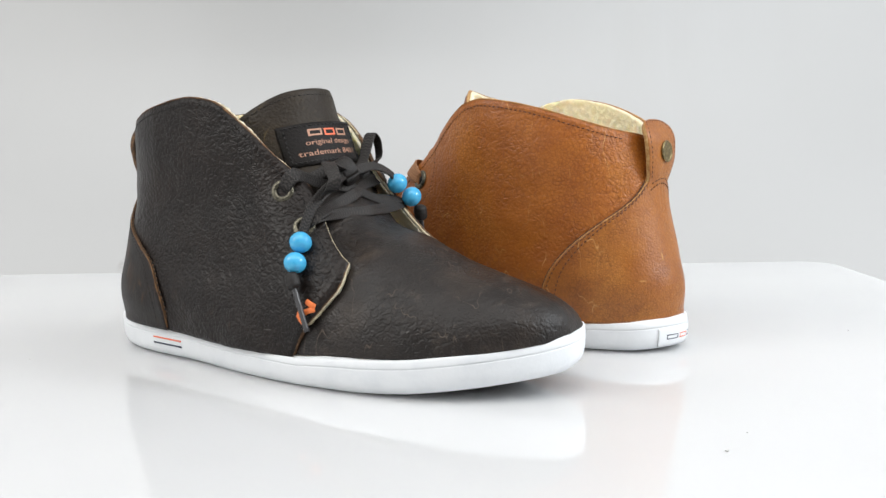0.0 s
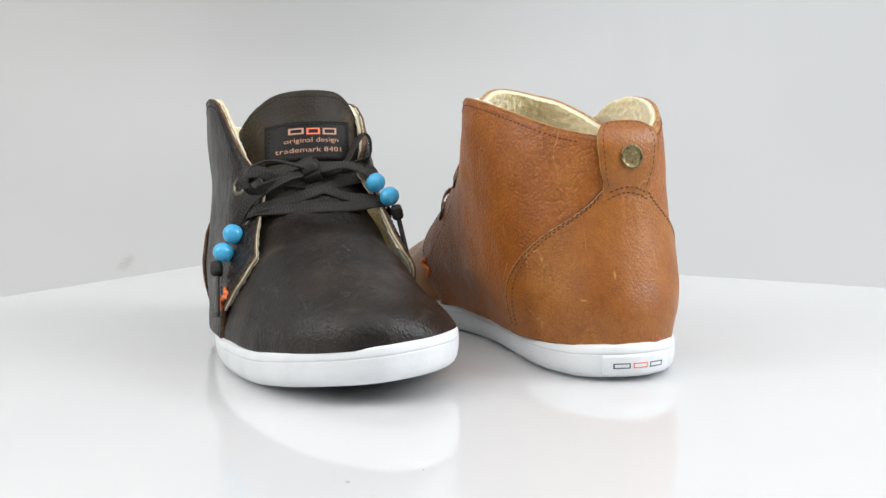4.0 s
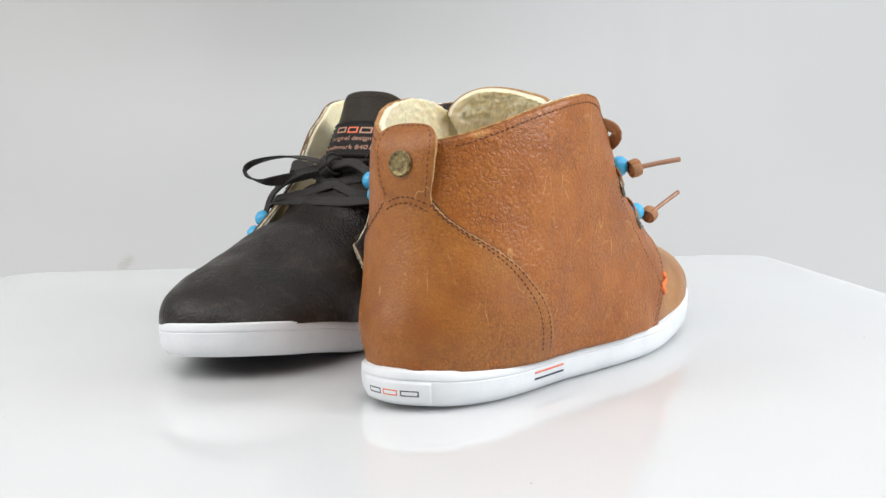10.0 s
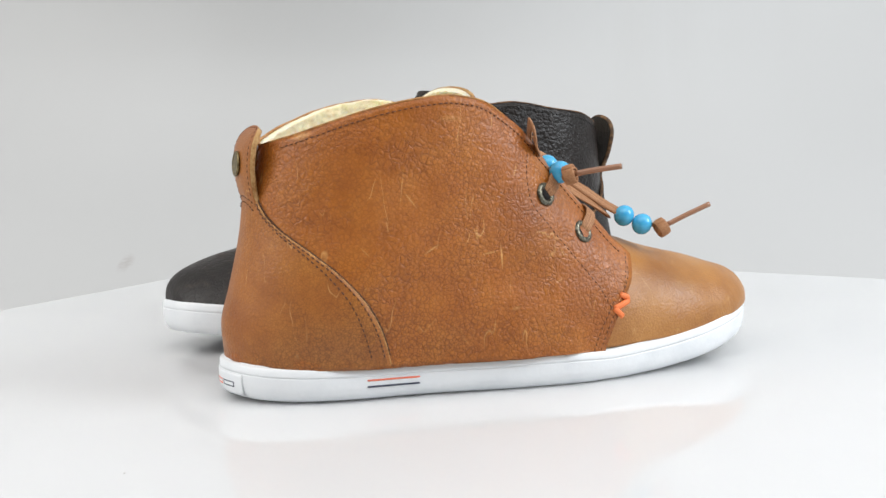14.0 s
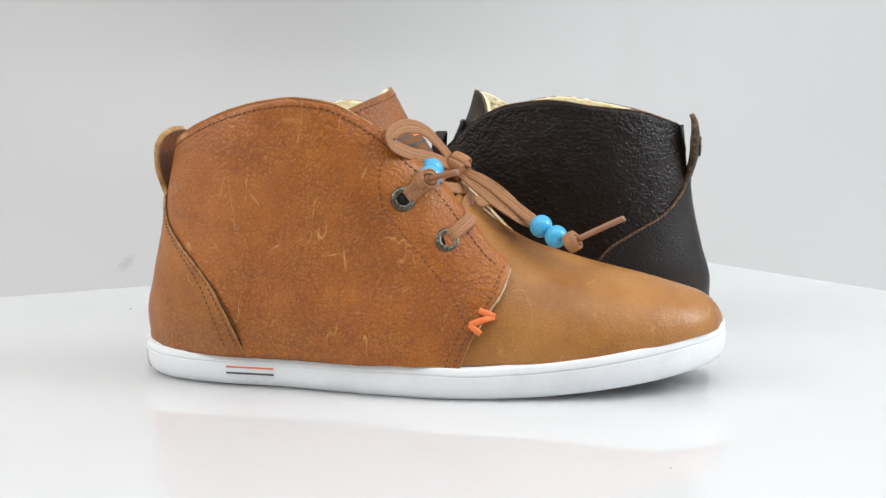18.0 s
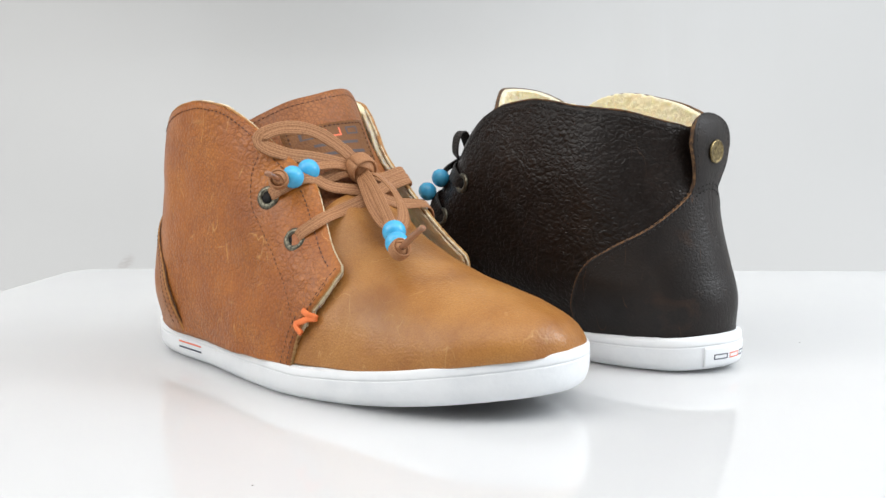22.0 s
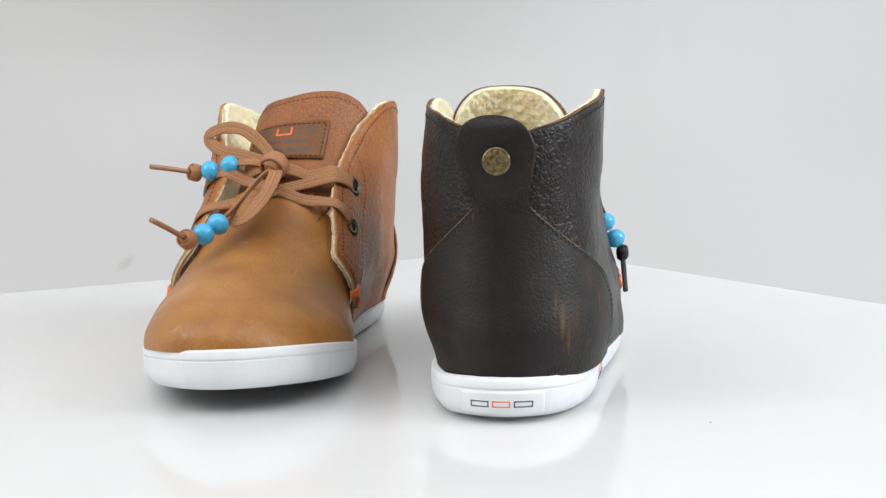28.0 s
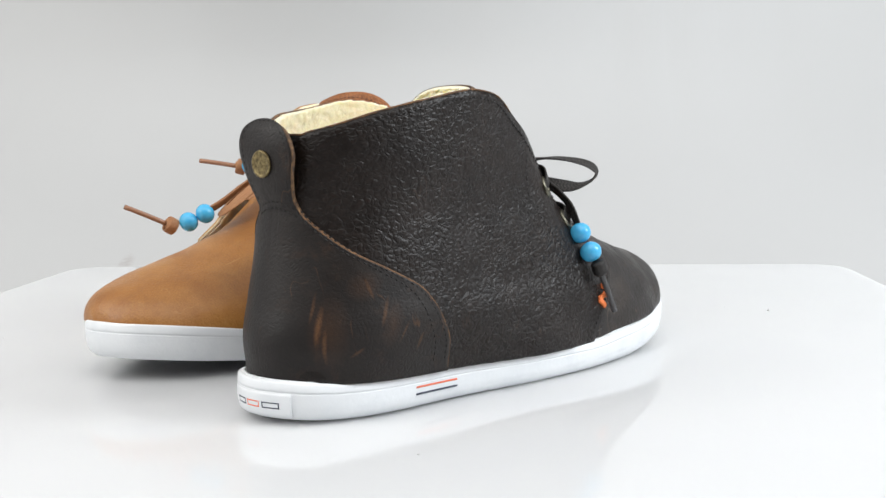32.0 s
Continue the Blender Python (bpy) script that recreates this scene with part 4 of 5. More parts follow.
        part("facing_stitching", seam([(13.35, 10.9), (13.2, 9.9), (13.42, 8.6), (14.23, 7.55), (15.49, 6.0), (16.75, 4.45), (17.4, 3.4)], 0.0), k["thread"], quarter)
        fr_line = resample(LAST["front"], 60)
        part("front_stitching", merge(seam((fr_line - (0.28, 0.0))[2:-3:4], 0.0), seam((fr_line - (0.68, 0.02))[2:-22:4], 0.0)), k["thread"], quarter)
        part("corner_stitching", seam([(18.75, 5.75), (18.35, 4.7), (17.95, 3.7)], 0.0), k["thread"], quarter)
        # orange bar tack in a zigzag
        geos = []
        zz_pts = [(17.88, 4.02), (18.52, 3.76), (17.5, 3.45), (17.96, 3.06)]
        for a, b in zip(zz_pts, zz_pts[1:]):
            c = np.array([np.array(a) + (np.array(b) - np.array(a)) * q for q in np.linspace(0, 1, 9)])
            pp, nn_ = on_upper(c[:, 0], c[:, 1], side)
            hump = 0.05 * np.sin(np.linspace(0, np.pi, 9)) + 0.06
            lift_q = np.where(c[:, 0] > 18.3, 0.10, flap_lift(c[:, 0], c[:, 1], side))
            geos.append(cm(sweep(pp + nn_ * (lift_q + hump)[:, None], 0.145, 0.095, nn_, 2.4, 10)))
        part("bar_tack", merge(*geos), ORANGE, quarter, "orange zigzag bar tack")
        # two eyelets
        for ex, ez in k["eyes"][side]:
            pp, nn_ = on_upper(np.array([ex]), np.array([ez]), side)
            cpt = pp[0] + nn_[0] * (float(flap_lift(ex, ez, side)) + 0.05)
            ring = [(0.29, -0.08), (0.29, 0.02), (0.33, 0.07), (0.42, 0.09), (0.51, 0.065), (0.57, 0.01), (0.57, -0.06)]
            eyelet = part("eyelet", cm(lathe(ring, cpt, nn_[0])), EYELET, shoe, "aged gunmetal eyelet")
            # A solid disc closes the ring; its black paints the hole's shade.
            part("eyelet_hole", cm(lathe([(0.295, -0.02), (0.295, 0.012)], cpt, nn_[0])), HOLE_SHADE, eyelet)

    # heel counter wrapped round the back
    zs = np.linspace(1.55, 9.05, 44)
    ss = np.concatenate([[-1, -0.985], np.linspace(-0.97, 0.97, 57), [0.985, 1]])
    out_g, in_g, nrm_g = [], [], []
    for z in zs:
        foot = SOLE_TOP(heel_x(z) + (k["seam"](z) - heel_x(z)) * ss ** 2) - 0.02
        zc = foot + (9.05 - foot) * (z - 1.55) / 7.5
        h = heel_x(zc)
        x = h + (k["seam"](zc) - h) * ss ** 2
        pr, nrr = on_upper(x, zc, 1)
        plft, nl = on_upper(x, zc, -1)
        m = (ss > 0)[:, None]
        pp, nq = np.where(m, pr, plft), np.where(m, nrr, nl)
        mid = np.argmin(np.abs(ss))
        nq[mid] = (nq[mid - 1] + nq[mid + 1]) / np.linalg.norm(nq[mid - 1] + nq[mid + 1])
        pp[mid] = (h[mid], 0, zc[mid])
        pp = rumple(pp, nq, 0.07, 0.45, k["seed"] + 1)
        out_g.append(pp + nq * (0.20 + 0.14 * float(ease((z - 1.6) / 1.5))))
        in_g.append(pp + nq * 0.08)
        nrm_g.append(nq)
    og, ig, ng = np.stack(out_g), np.stack(in_g), np.stack(nrm_g)
    counter = part("heel_counter", cm(shell(og, ig)), [k["smooth_back"], k["rim"], k["edge"]], shoe, "smooth leather heel counter")
    for j, inner in ((0, 2), (60, 58)):
        away = og[1:, j] - og[1:, inner]
        away /= np.linalg.norm(away, axis=1, keepdims=True)
        uneven = 1 + 0.35 * np.array([noise.noise(Vector(q) * 2.3) for q in og[1:, j]])
        part("seam_rim", cm(sweep(og[1:, j] - ng[1:, j] * 0.045 + away * 0.01, 0.05 * uneven, 0.045 * uneven, ng[1:, j], 2.2, 8)), k["rim_bead"], counter, "raw cut leather edge")
        # Strip at the foot of the step; tan's colour includes contact shade.
        part("seam_crease", cm(sweep(og[1:, j] - ng[1:, j] * 0.125 + away * 0.07, 0.065, 0.035, ng[1:, j], 2, 6)), k["crease"], counter)
        part("counter_stitching", stitches((og[3:-1, j] - ng[3:-1, j] * 0.11 + away[2:-1] * 0.12) * 0.01, ng[3:-1, j], half=0.0004), k["thread"], counter)
    for a in (0.985, 0.945):
        for sg in (-1, 1):
            j = int(np.argmin(np.abs(ss - sg * a)))
            part("counter_stitching", stitches(og[3:-1, j] * 0.01, ng[3:-1, j], half=0.00042), k["thread"], counter)

    # pull tab with a rivet
    prof_x, prof_z = spline(np.linspace(0, 1, len(k["tab"])), [q[0] for q in k["tab"]]), spline(np.linspace(0, 1, len(k["tab"])), [q[1] for q in k["tab"]])
    tt = np.concatenate([np.linspace(0, 0.6, 16)[:-1], 0.6 + 0.4 * np.sin(np.linspace(0, np.pi / 2, 18))])
    w0, w1, w2, w3, turn, power = k["tab_w"]
    wid = spline([0, 0.15, 0.36, turn], [w0, w1, w2, w3])

    def tab_w(t):
        return np.where(t < turn, wid(np.minimum(t, turn)), w3 * np.maximum(1 - (np.maximum(t - turn, 0) / (1 - turn)) ** power, 0) ** (1 / power))
    s = np.linspace(-1, 1, 25)
    og2 = np.stack([np.column_stack([prof_x(t) + (0.15 * (1 - t) ** 1.5 + 0.04) * (s * tab_w(t)) ** 2, s * tab_w(t) + k["tab_lean"] * t, prof_z(t) + 0 * s]) for t in tt])
    n2 = grid_normals(og2[:-1])
    n2 = np.concatenate([n2, n2[-1:]])
    if n2[8, 12, 0] > 0:
        n2 = -n2
    # the foot of the tab lies flush on the counter and leaves it higher up
    def counter_x(y, z):
        r = np.interp(z, og[:, 30, 2], np.arange(len(og)))
        lo = min(int(r), len(og) - 2)
        row = og[lo] * (lo + 1 - r) + og[lo + 1] * (r - lo)
        return np.interp(y, row[:, 1], row[:, 0]) - 0.014

    face = og2 + n2 * 0.09
    join = int(np.argmin(np.abs(face[:, 12, 2] - 8.95)))
    gap = counter_x(face[join, :, 1], face[join, 12, 2]) - face[join, :, 0]
    for i in range(len(tt)):
        if i <= join:
            face[i, :, 0] = counter_x(face[i, :, 1], face[i, 12, 2]) + 0.08 * (1 - ease(i / 2.5))
        else:
            face[i, :, 0] += gap * (1 - ease((face[i, 12, 2] - face[join, 12, 2]) / 1.5))
    og2 = face - n2 * 0.09
    tab = part("pull_tab", cm(shell(face, face - n2 * 0.26)), [k["smooth_back"], k["edge"], k["tongue"]], shoe, "rounded leather pull tab")
    edge_l = np.array([og2[i, 2] + n2[i, 2] * 0.09 for i in range(join + 1, len(tt) - 5)] + [og2[-6, j] + n2[-6, j] * 0.09 for j in range(3, 23, 2)] + [og2[i, 22] + n2[i, 22] * 0.09 for i in range(len(tt) - 6, join, -1)])
    part("tab_stitching", stitches(edge_l * 0.01, np.array([(-1.0, 0, 0)] * len(edge_l)), half=0.00032), k["thread"], tab)
    for drop in (0.0, 0.27):
        ys = np.linspace(-1.05 - drop * 0.4, 1.05 + drop * 0.4, 60)
        yoke = []
        for y in ys:
            z = 9.22 - 0.38 * (y / 1.15) ** 2 - drop
            r = np.interp(z, face[:24, 12, 2], np.arange(24))
            lo = min(int(r), 22)
            row = face[lo] * (lo + 1 - r) + face[lo + 1] * (r - lo)
            yoke.append((min(np.interp(y, row[:, 1], row[:, 0]), counter_x(y, z)) - 0.012, y, z))
        part("yoke_stitching", stitches(np.array(yoke) * 0.01, np.tile((-1.0, 0, 0), (len(ys), 1)), half=0.00034), k["thread"], tab)
    ti = int(np.argmin(np.abs(prof_z(tt) - 10.72)))
    rc = og2[ti, 12] + n2[ti, 12] * 0.09
    part("rivet", cm(lathe([(0.54, -0.03), (0.59, 0.03), (0.58, 0.08), (0.52, 0.105), (0.47, 0.085), (0.44, 0.07), (0.30, 0.085), (0.02, 0.088)], rc, n2[ti, 12])), BRASS, tab, "aged brass rivet head")

    # tongue with its label
    tv = np.linspace(0, 1, 40)
    s = np.linspace(-1, 1, 37)
    tg = np.stack([tongue_at(q * tongue_top(s), s * TONGUE_W(q * tongue_top(s)) * (1 + (k["tongue_wide"] - 1) * q), 0.0) + np.array((k["tongue_dx"] * q ** 1.5, k["tongue_dy"] * q, k["tongue_dz"] * q)) for q in tv])
    tg[..., 2] += k["tongue_tilt"] * tg[..., 1] * (tv[:, None] ** 2)
    for sd in (-1, 1):
        lim = sd * upper_middle(tg[..., 0], tg[..., 2]) + half_width(tg[..., 0], tg[..., 2], sd) - k["tongue_gap"]
        held = ease((13.9 - tg[..., 2]) / 0.9) * ease((tg[..., 2] - 9.4) / 1.2)
        col = 0 if sd < 0 else -1
        edge_y = sd * tg[:, col, 1]
        keep = 1 - np.maximum(edge_y - lim[:, col], 0) * held[:, col] / np.maximum(edge_y, 0.5)
        keep = np.convolve(np.pad(keep, 3, "edge"), np.full(7, 1 / 7), "valid")
        tg[..., 1] = np.where(sd * tg[..., 1] > 0, tg[..., 1] * keep[:, None], tg[..., 1])
    n3 = grid_normals(tg)
    if n3[20, 18, 0] < 0:
        n3 = -n3
    tg = rumple(tg, n3, 0.07, 0.6, k["seed"] + 5)
    tongue = part("tongue", cm(shell(tg + n3 * 0.06, tg - n3 * 0.12)), [k["tongue"], k["edge"], FLEECE], shoe, "rounded leather tongue")
    behind = finer(n3[8:], 3)
    front = finer(tg[8:], 3) - behind * 0.12
    fl = curls(front - behind * 0.16, -behind, 0.17, 3.0, 5)
    fl[-1] = fl[-2]
    part("fleece_lining", cm(shell(front, fl)), FLEECE, tongue, "cream fleece lining")
    rim_t = np.array([tg[i, 1] + n3[i, 1] * 0.07 for i in range(18, 38)] + [tg[37, j] + n3[37, j] * 0.07 for j in range(2, 35)] + [tg[i, 35] + n3[i, 35] * 0.07 for i in range(37, 17, -1)])
    part("tongue_stitching", stitches(rim_t * 0.01, np.tile((0.85, 0, 0.5), (len(rim_t), 1))), k["thread"], tongue)

    def on_tongue(v2, off):
        """Flat label coordinates (centimetres across and up) laid onto the tongue."""
        v2 = np.asarray(v2, float)
        t = 0.585 + k["label_t"] + v2[:, 1] / 9.35
        return tongue_at(t, v2[:, 0] + k["label_y"], off) + np.stack([k["tongue_dx"] * t ** 1.5, k["tongue_dy"] * t, k["tongue_dz"] * t + k["tongue_tilt"] * (v2[:, 0] + k["label_y"]) * t * t], -1)

    lx, ly = np.linspace(-2.25, 2.25, 24), np.linspace(-1.2, 1.25, 14)
    flat = np.array([[(a, b) for a in lx] for b in ly])
    lab_o = on_tongue(flat.reshape(-1, 2), 0.20).reshape(14, 24, 3)
    lab_i = on_tongue(flat.reshape(-1, 2), 0.04).reshape(14, 24, 3)
    label = part("tongue_label", cm(shell(lab_o, lab_i)), [k["label_leather"], k["label_leather"], k["edge"]], shoe, k["label_words"])
    ring = [(x, 1.08) for x in np.linspace(-2.08, 2.08, 40)] + [(2.08, y) for y in np.linspace(1.08, -1.03, 22)] + [(x, -1.03) for x in np.linspace(2.08, -2.08, 40)] + [(-2.08, y) for y in np.linspace(-1.03, 1.08, 22)]
    part("label_stitching", stitches(on_tongue(ring, 0.205) * 0.01, np.tile((0.85, 0, 0.5), (len(ring), 1)), half=0.0005, lift=0.0002), k["label_thread"], label)
    for kind, args, ink in k["print"]:
        if kind == "text":
            words, size, x0, y0, width = args
            v, f = text_flat(words, size)
            v[:, 0] *= width / max(v[:, 0].max(), 1e-6)
            v = v + (x0, y0)
            part("printed_words", (on_tongue(v, 0.212) * 0.01, f), ink, label, "printed line of small letters", False)
        else:
            v, f = bar_flat(*args)
            part("printed_bar", (on_tongue(v, 0.212) * 0.01, f), ink, label, "", False)

    # lace, beads and tips
    for points, kw in k["bands"]:
        lay_uv(part("lace_band", ribbon(points, half=k["lace_half"] * 0.95, **kw), k["lace"], shoe), 26, 1.0)
    for points, kw in k["loops"]:
        lay_uv(part("lace_loop", ribbon(points, **{"half": k["lace_half"], **kw}), k["lace"], shoe), 26, 1.0)
    part("lace_knot", knot_mesh(*k["knot"], 3), k["lace"], shoe, "tied bow knot")
    for run, beads, stop, tip in k["ends"]:
        end = part("lace_end", ribbon(run, half=0.27, thick=0.09, up=k["end_up"]), k["lace"], shoe)
        lay_uv(end, 26, 1.0)
        ax = np.array(beads[1]) - np.array(beads[0])
        for b in beads:
            part("bead", cm(ball(b, 0.545, 26, 16, 0.93, ax, 0.12)), BLUE, end, "turquoise lacquered wooden bead")
        if k["stop_block"]:
            d = (np.array(tip) - np.array(stop)) / np.linalg.norm(np.array(tip) - np.array(stop))
            block = np.array([np.array(stop) + d * q for q in np.linspace(-0.36, 0.42, 12)])
            fat = 0.36 * np.array([0.72, 0.95, 1.0, 0.98, 1.02, 1.06, 1.02, 1.0, 1.03, 0.98, 0.85, 0.5])
            part("stopper_knot", cm(sweep(block, fat, fat * 0.85, (0.3, 0.9, 0.2), 2.6, 16)), k["lace"], end)
        else:
            part("stopper_knot", knot_mesh(stop, k["stop_r"], np.array(tip) - np.array(stop), len(beads) + run[0][1]), k["lace"], end)
        line = np.array([np.array(stop) + (np.array(tip) - np.array(stop)) * q for q in np.linspace(0.1, 1, 12)])
        line += np.sin(np.linspace(0, np.pi, 12))[:, None] * np.array((0, 0, k["sag"]))
        part("lace_tip", cm(sweep(line, 0.15, 0.13, (0.2, 0.3, 1), 2.2, 12)), k["aglet"], end, "hard lace tip")
    return shoe


def lace_row(eye_a, edge_a, side_a, mids, edge_b, eye_b, side_b):
    """A band from one eyelet over the flap's edge, across the tongue, into another eyelet. mids: (t, y) on the tongue."""
    pts, ups = [], []

    def put(xz, side, off):
        p, n = on_upper(np.array([xz[0]]), np.array([xz[1]]), side)
        pts.append(p[0] + n[0] * (float(flap_lift(xz[0], xz[1], side)) + 0.05 + off))
        ups.append(n[0])
    put((eye_a[0] * 0.93 + edge_a[0] * 0.07, eye_a[1] * 0.93 + edge_a[1] * 0.07), side_a, -0.16)
    put((eye_a[0] * 0.72 + edge_a[0] * 0.28, eye_a[1] * 0.72 + edge_a[1] * 0.28), side_a, 0.11)
    put(edge_a, side_a, 0.14)
    for t, y in mids:
        pts.append(tongue_at(np.array([t]), np.array([y]), 0.34)[0])
        ups.append(np.array((0.85, 0.12 * y, 0.5)))
    if edge_b:
        put(edge_b, side_b, 0.14)
        put((eye_b[0] * 0.72 + edge_b[0] * 0.28, eye_b[1] * 0.72 + edge_b[1] * 0.28), side_b, 0.11)
        put((eye_b[0] * 0.93 + edge_b[0] * 0.07, eye_b[1] * 0.93 + edge_b[1] * 0.07), side_b, -0.16)
    return pts, dict(up=ups)


TAN_LAST = dict(
    front=TAN_FRONT, wide={-1: [0.402, 0.236, 0.046, 0.134, 0.049, 0.242, 0.445], 1: [0.442, 0.314, 0.104, 0.186, 0.164, 0.329, 0.572]},
    heel=[-0.198, 0.018, -0.001, 0.081], top=[-0.105, 0.028, 0.197, -0.111, 0.062], round=5.86, roll=0.0298,
    toe_long=-0.047, toe_shift=0.257, ridge=(-0.040, -0.226), throat=(-0.003, -0.490), gape=(0.091, -1.127), arch=(-0.183, -0.276), inner_base=0.134, peak_up=0.002, inner_drop=0.0, bend=(2.4, 0.0))
DARK_LAST = dict(
    front=DARK_FRONT, wide={-1: [0.42, 0.209, -0.174, -0.432, -0.668, -0.326, -0.021], 1: [-0.015, -0.244, -0.47, -0.454, -0.386, -0.42, -0.40]},
    heel=[-0.10, 0.20, 0.10, -0.36], top=[-0.039, 0.073, 0.067, -0.044, -0.031], round=5.06, roll=0.0735,
    toe_long=0.398, toe_shift=-0.190, ridge=(0.535, -0.072), throat=(-0.022, 0.540), gape=(1.923, 6.096), arch=(0.001, -0.548), inner_base=0.228, peak_up=0.231, inner_drop=0.33, bend=(1.7, 0.0))
EYES_TIGHT = {-1: [(15.05, 9.1), (16.5, 7.3)], 1: [(14.3, 9.0), (15.75, 7.0)]}
EYES = {-1: [(14.25, 8.95), (16.2, 7.0)], 1: [(14.4, 9.0), (16.2, 6.95)]}


def crossing(eyes):
    (R1, R2), (L1, L2) = eyes[-1], eyes[1]
    cross = [lace_row(R2, (16.9, 7.75), -1, [(0.20, -1.6), (0.25, 0.0), (0.31, 1.7)], (15.55, 9.35), L1, 1),
         lace_row(R1, (15.35, 9.7), -1, [(0.33, -1.6), (0.28, 0.0), (0.21, 1.8)], (16.55, 8.0), L2, 1)]
    to_knot = [lace_row(R1, (15.2, 9.85), -1, [(0.37, -1.9), (0.40, -0.9), (0.40, -0.2)], None, None, None),
           lace_row(L1, (15.3, 9.7), 1, [(0.36, 1.9), (0.39, 0.9), (0.40, 0.2)], None, None, None)]
    low_bar = [lace_row(R2, (16.95, 7.6), -1, [(0.145, -1.5), (0.14, 0.0), (0.145, 1.5)], (16.6, 7.8), L2, 1)]
    return cross, to_knot, low_bar


FLARE = 0.55
set_last(TAN_LAST)
CROSS, TO_KNOT = crossing(EYES)[:2]
FLARE = 0.2
set_last(DARK_LAST)
CROSS_TIGHT, TO_KNOT_TIGHT, LOW_BAR_TIGHT = crossing(EYES_TIGHT)

tan = dict(
    last=TAN_LAST, seam=SEAM_X, fray=0.06, flare=0.55, back_up=-0.037, toe_full=(0.443, 0.375), tab_w=(1.30, 1.20, 1.46, 1.60, 0.60, 2.6),
    label="tan brown leather chukka shoe with white sole, on the white board", seed=3.0,
    pebble=TAN, smooth=TAN_SMOOTH, smooth_back=TAN_BACK, tongue=TAN_TONGUE, edge=TAN_EDGE, rim=TAN_WORN, rim_bead=TAN_RIM, crease=TAN_BURN_SHADE, lace_half=0.33, thread=TAN_THREAD, label_thread=TAN_THREAD, label_leather=TAN_LABEL,
    lace=TAN_LACE, aglet=TAN_AGLET, eyes=EYES, tab=[(1.25, 8.5), (0.96, 9.4), (0.84, 10.3), (0.92, 11.2), (1.2, 11.85), (1.7, 12.35)], tab_lean=-0.03,
    tongue_dx=-0.45, tongue_dy=0.6, tongue_dz=-0.42, tongue_tilt=0.17, tongue_gap=0.42, label_t=0.035, tongue_wide=1.20, label_y=-0.24, label_words="brown leather label with faded print and one orange mark", stop_r=0.42, stop_block=False, end_up=(0.3, -0.85, 0.45), sag=0.02,
    print=[("bar", (-1.75, -0.9, 0.36, 0.45), INK_MUTED), ("bar", (-1.75, -0.9, 0.76, 0.85), INK_MUTED), ("bar", (-1.75, -1.64, 0.36, 0.85), INK_MUTED), ("bar", (-1.01, -0.9, 0.36, 0.85), INK_MUTED),
           ("bar", (-0.55, 0.35, 0.32, 0.42), INK_ORANGE), ("bar", (-0.55, -0.45, 0.32, 0.85), INK_ORANGE), ("bar", (0.25, 0.35, 0.32, 0.85), INK_ORANGE),
           ("bar", (0.7, 1.55, 0.36, 0.45), INK_MUTED), ("bar", (0.7, 1.55, 0.76, 0.85), INK_MUTED), ("bar", (0.7, 0.81, 0.36, 0.85), INK_MUTED), ("bar", (1.44, 1.55, 0.36, 0.85), INK_MUTED),
           ("bar", (-1.3, -0.2, -0.2, -0.03), INK_MUTED), ("bar", (0.05, 1.3, -0.2, -0.03), INK_MUTED),
           ("bar", (-1.7, 0.05, -0.76, -0.59), INK_MUTED), ("bar", (0.3, 1.55, -0.76, -0.59), INK_MUTED)],
    bands=CROSS + TO_KNOT,
    loops=[([(15.8, 0.0, 10.2), (15.2, -1.6, 10.7), (14.5, -3.2, 11.0), (13.85, -4.15, 11.45), (13.8, -4.2, 11.9), (14.15, -3.2, 12.25), (14.75, -1.9, 12.1), (15.4, -0.6, 11.2), (15.85, 0.0, 10.35)], dict(n=70, up=(0.85, -0.35, 0.25))),
           ([(15.9, 0.1, 10.2), (17.2, 0.4, 9.75), (18.5, 0.25, 8.85), (19.4, -0.3, 8.0), (19.6, -0.9, 7.65), (19.1, -1.25, 7.95), (17.6, -0.8, 9.0), (16.0, 0.0, 10.2)], dict(n=70, half=0.35, up=[(0.6, 0.2, 0.7), (0.5, 0.3, 0.75), (0.5, 0.35, 0.7), (0.55, 0.2, 0.75), (0.7, -0.1, 0.6), (0.5, -0.5, 0.6), (0.35, -0.75, 0.45), (0.4, -0.7, 0.5)]))],
    knot=((16.0, 0.05, 10.25), 0.64, (0.8, -0.2, -0.55)),
    ends=[([(16.0, 0.05, 10.2), (17.5, -0.5, 9.5), (19.3, -1.2, 8.2), (20.2, -1.65, 7.62)], [(20.25, -1.65, 7.55), (21.0, -2.15, 7.12)], (21.8, -2.7, 6.95), (24.15, -3.5, 8.1)),
          ([(15.7, 0.0, 10.2), (15.5, -1.0, 10.45), (15.35, -2.0, 10.4), (15.3, -2.6, 10.3)], [(15.3, -2.6, 10.25), (15.45, -3.65, 9.98)], (15.5, -4.5, 9.9), (17.2, -6.3, 10.3))])

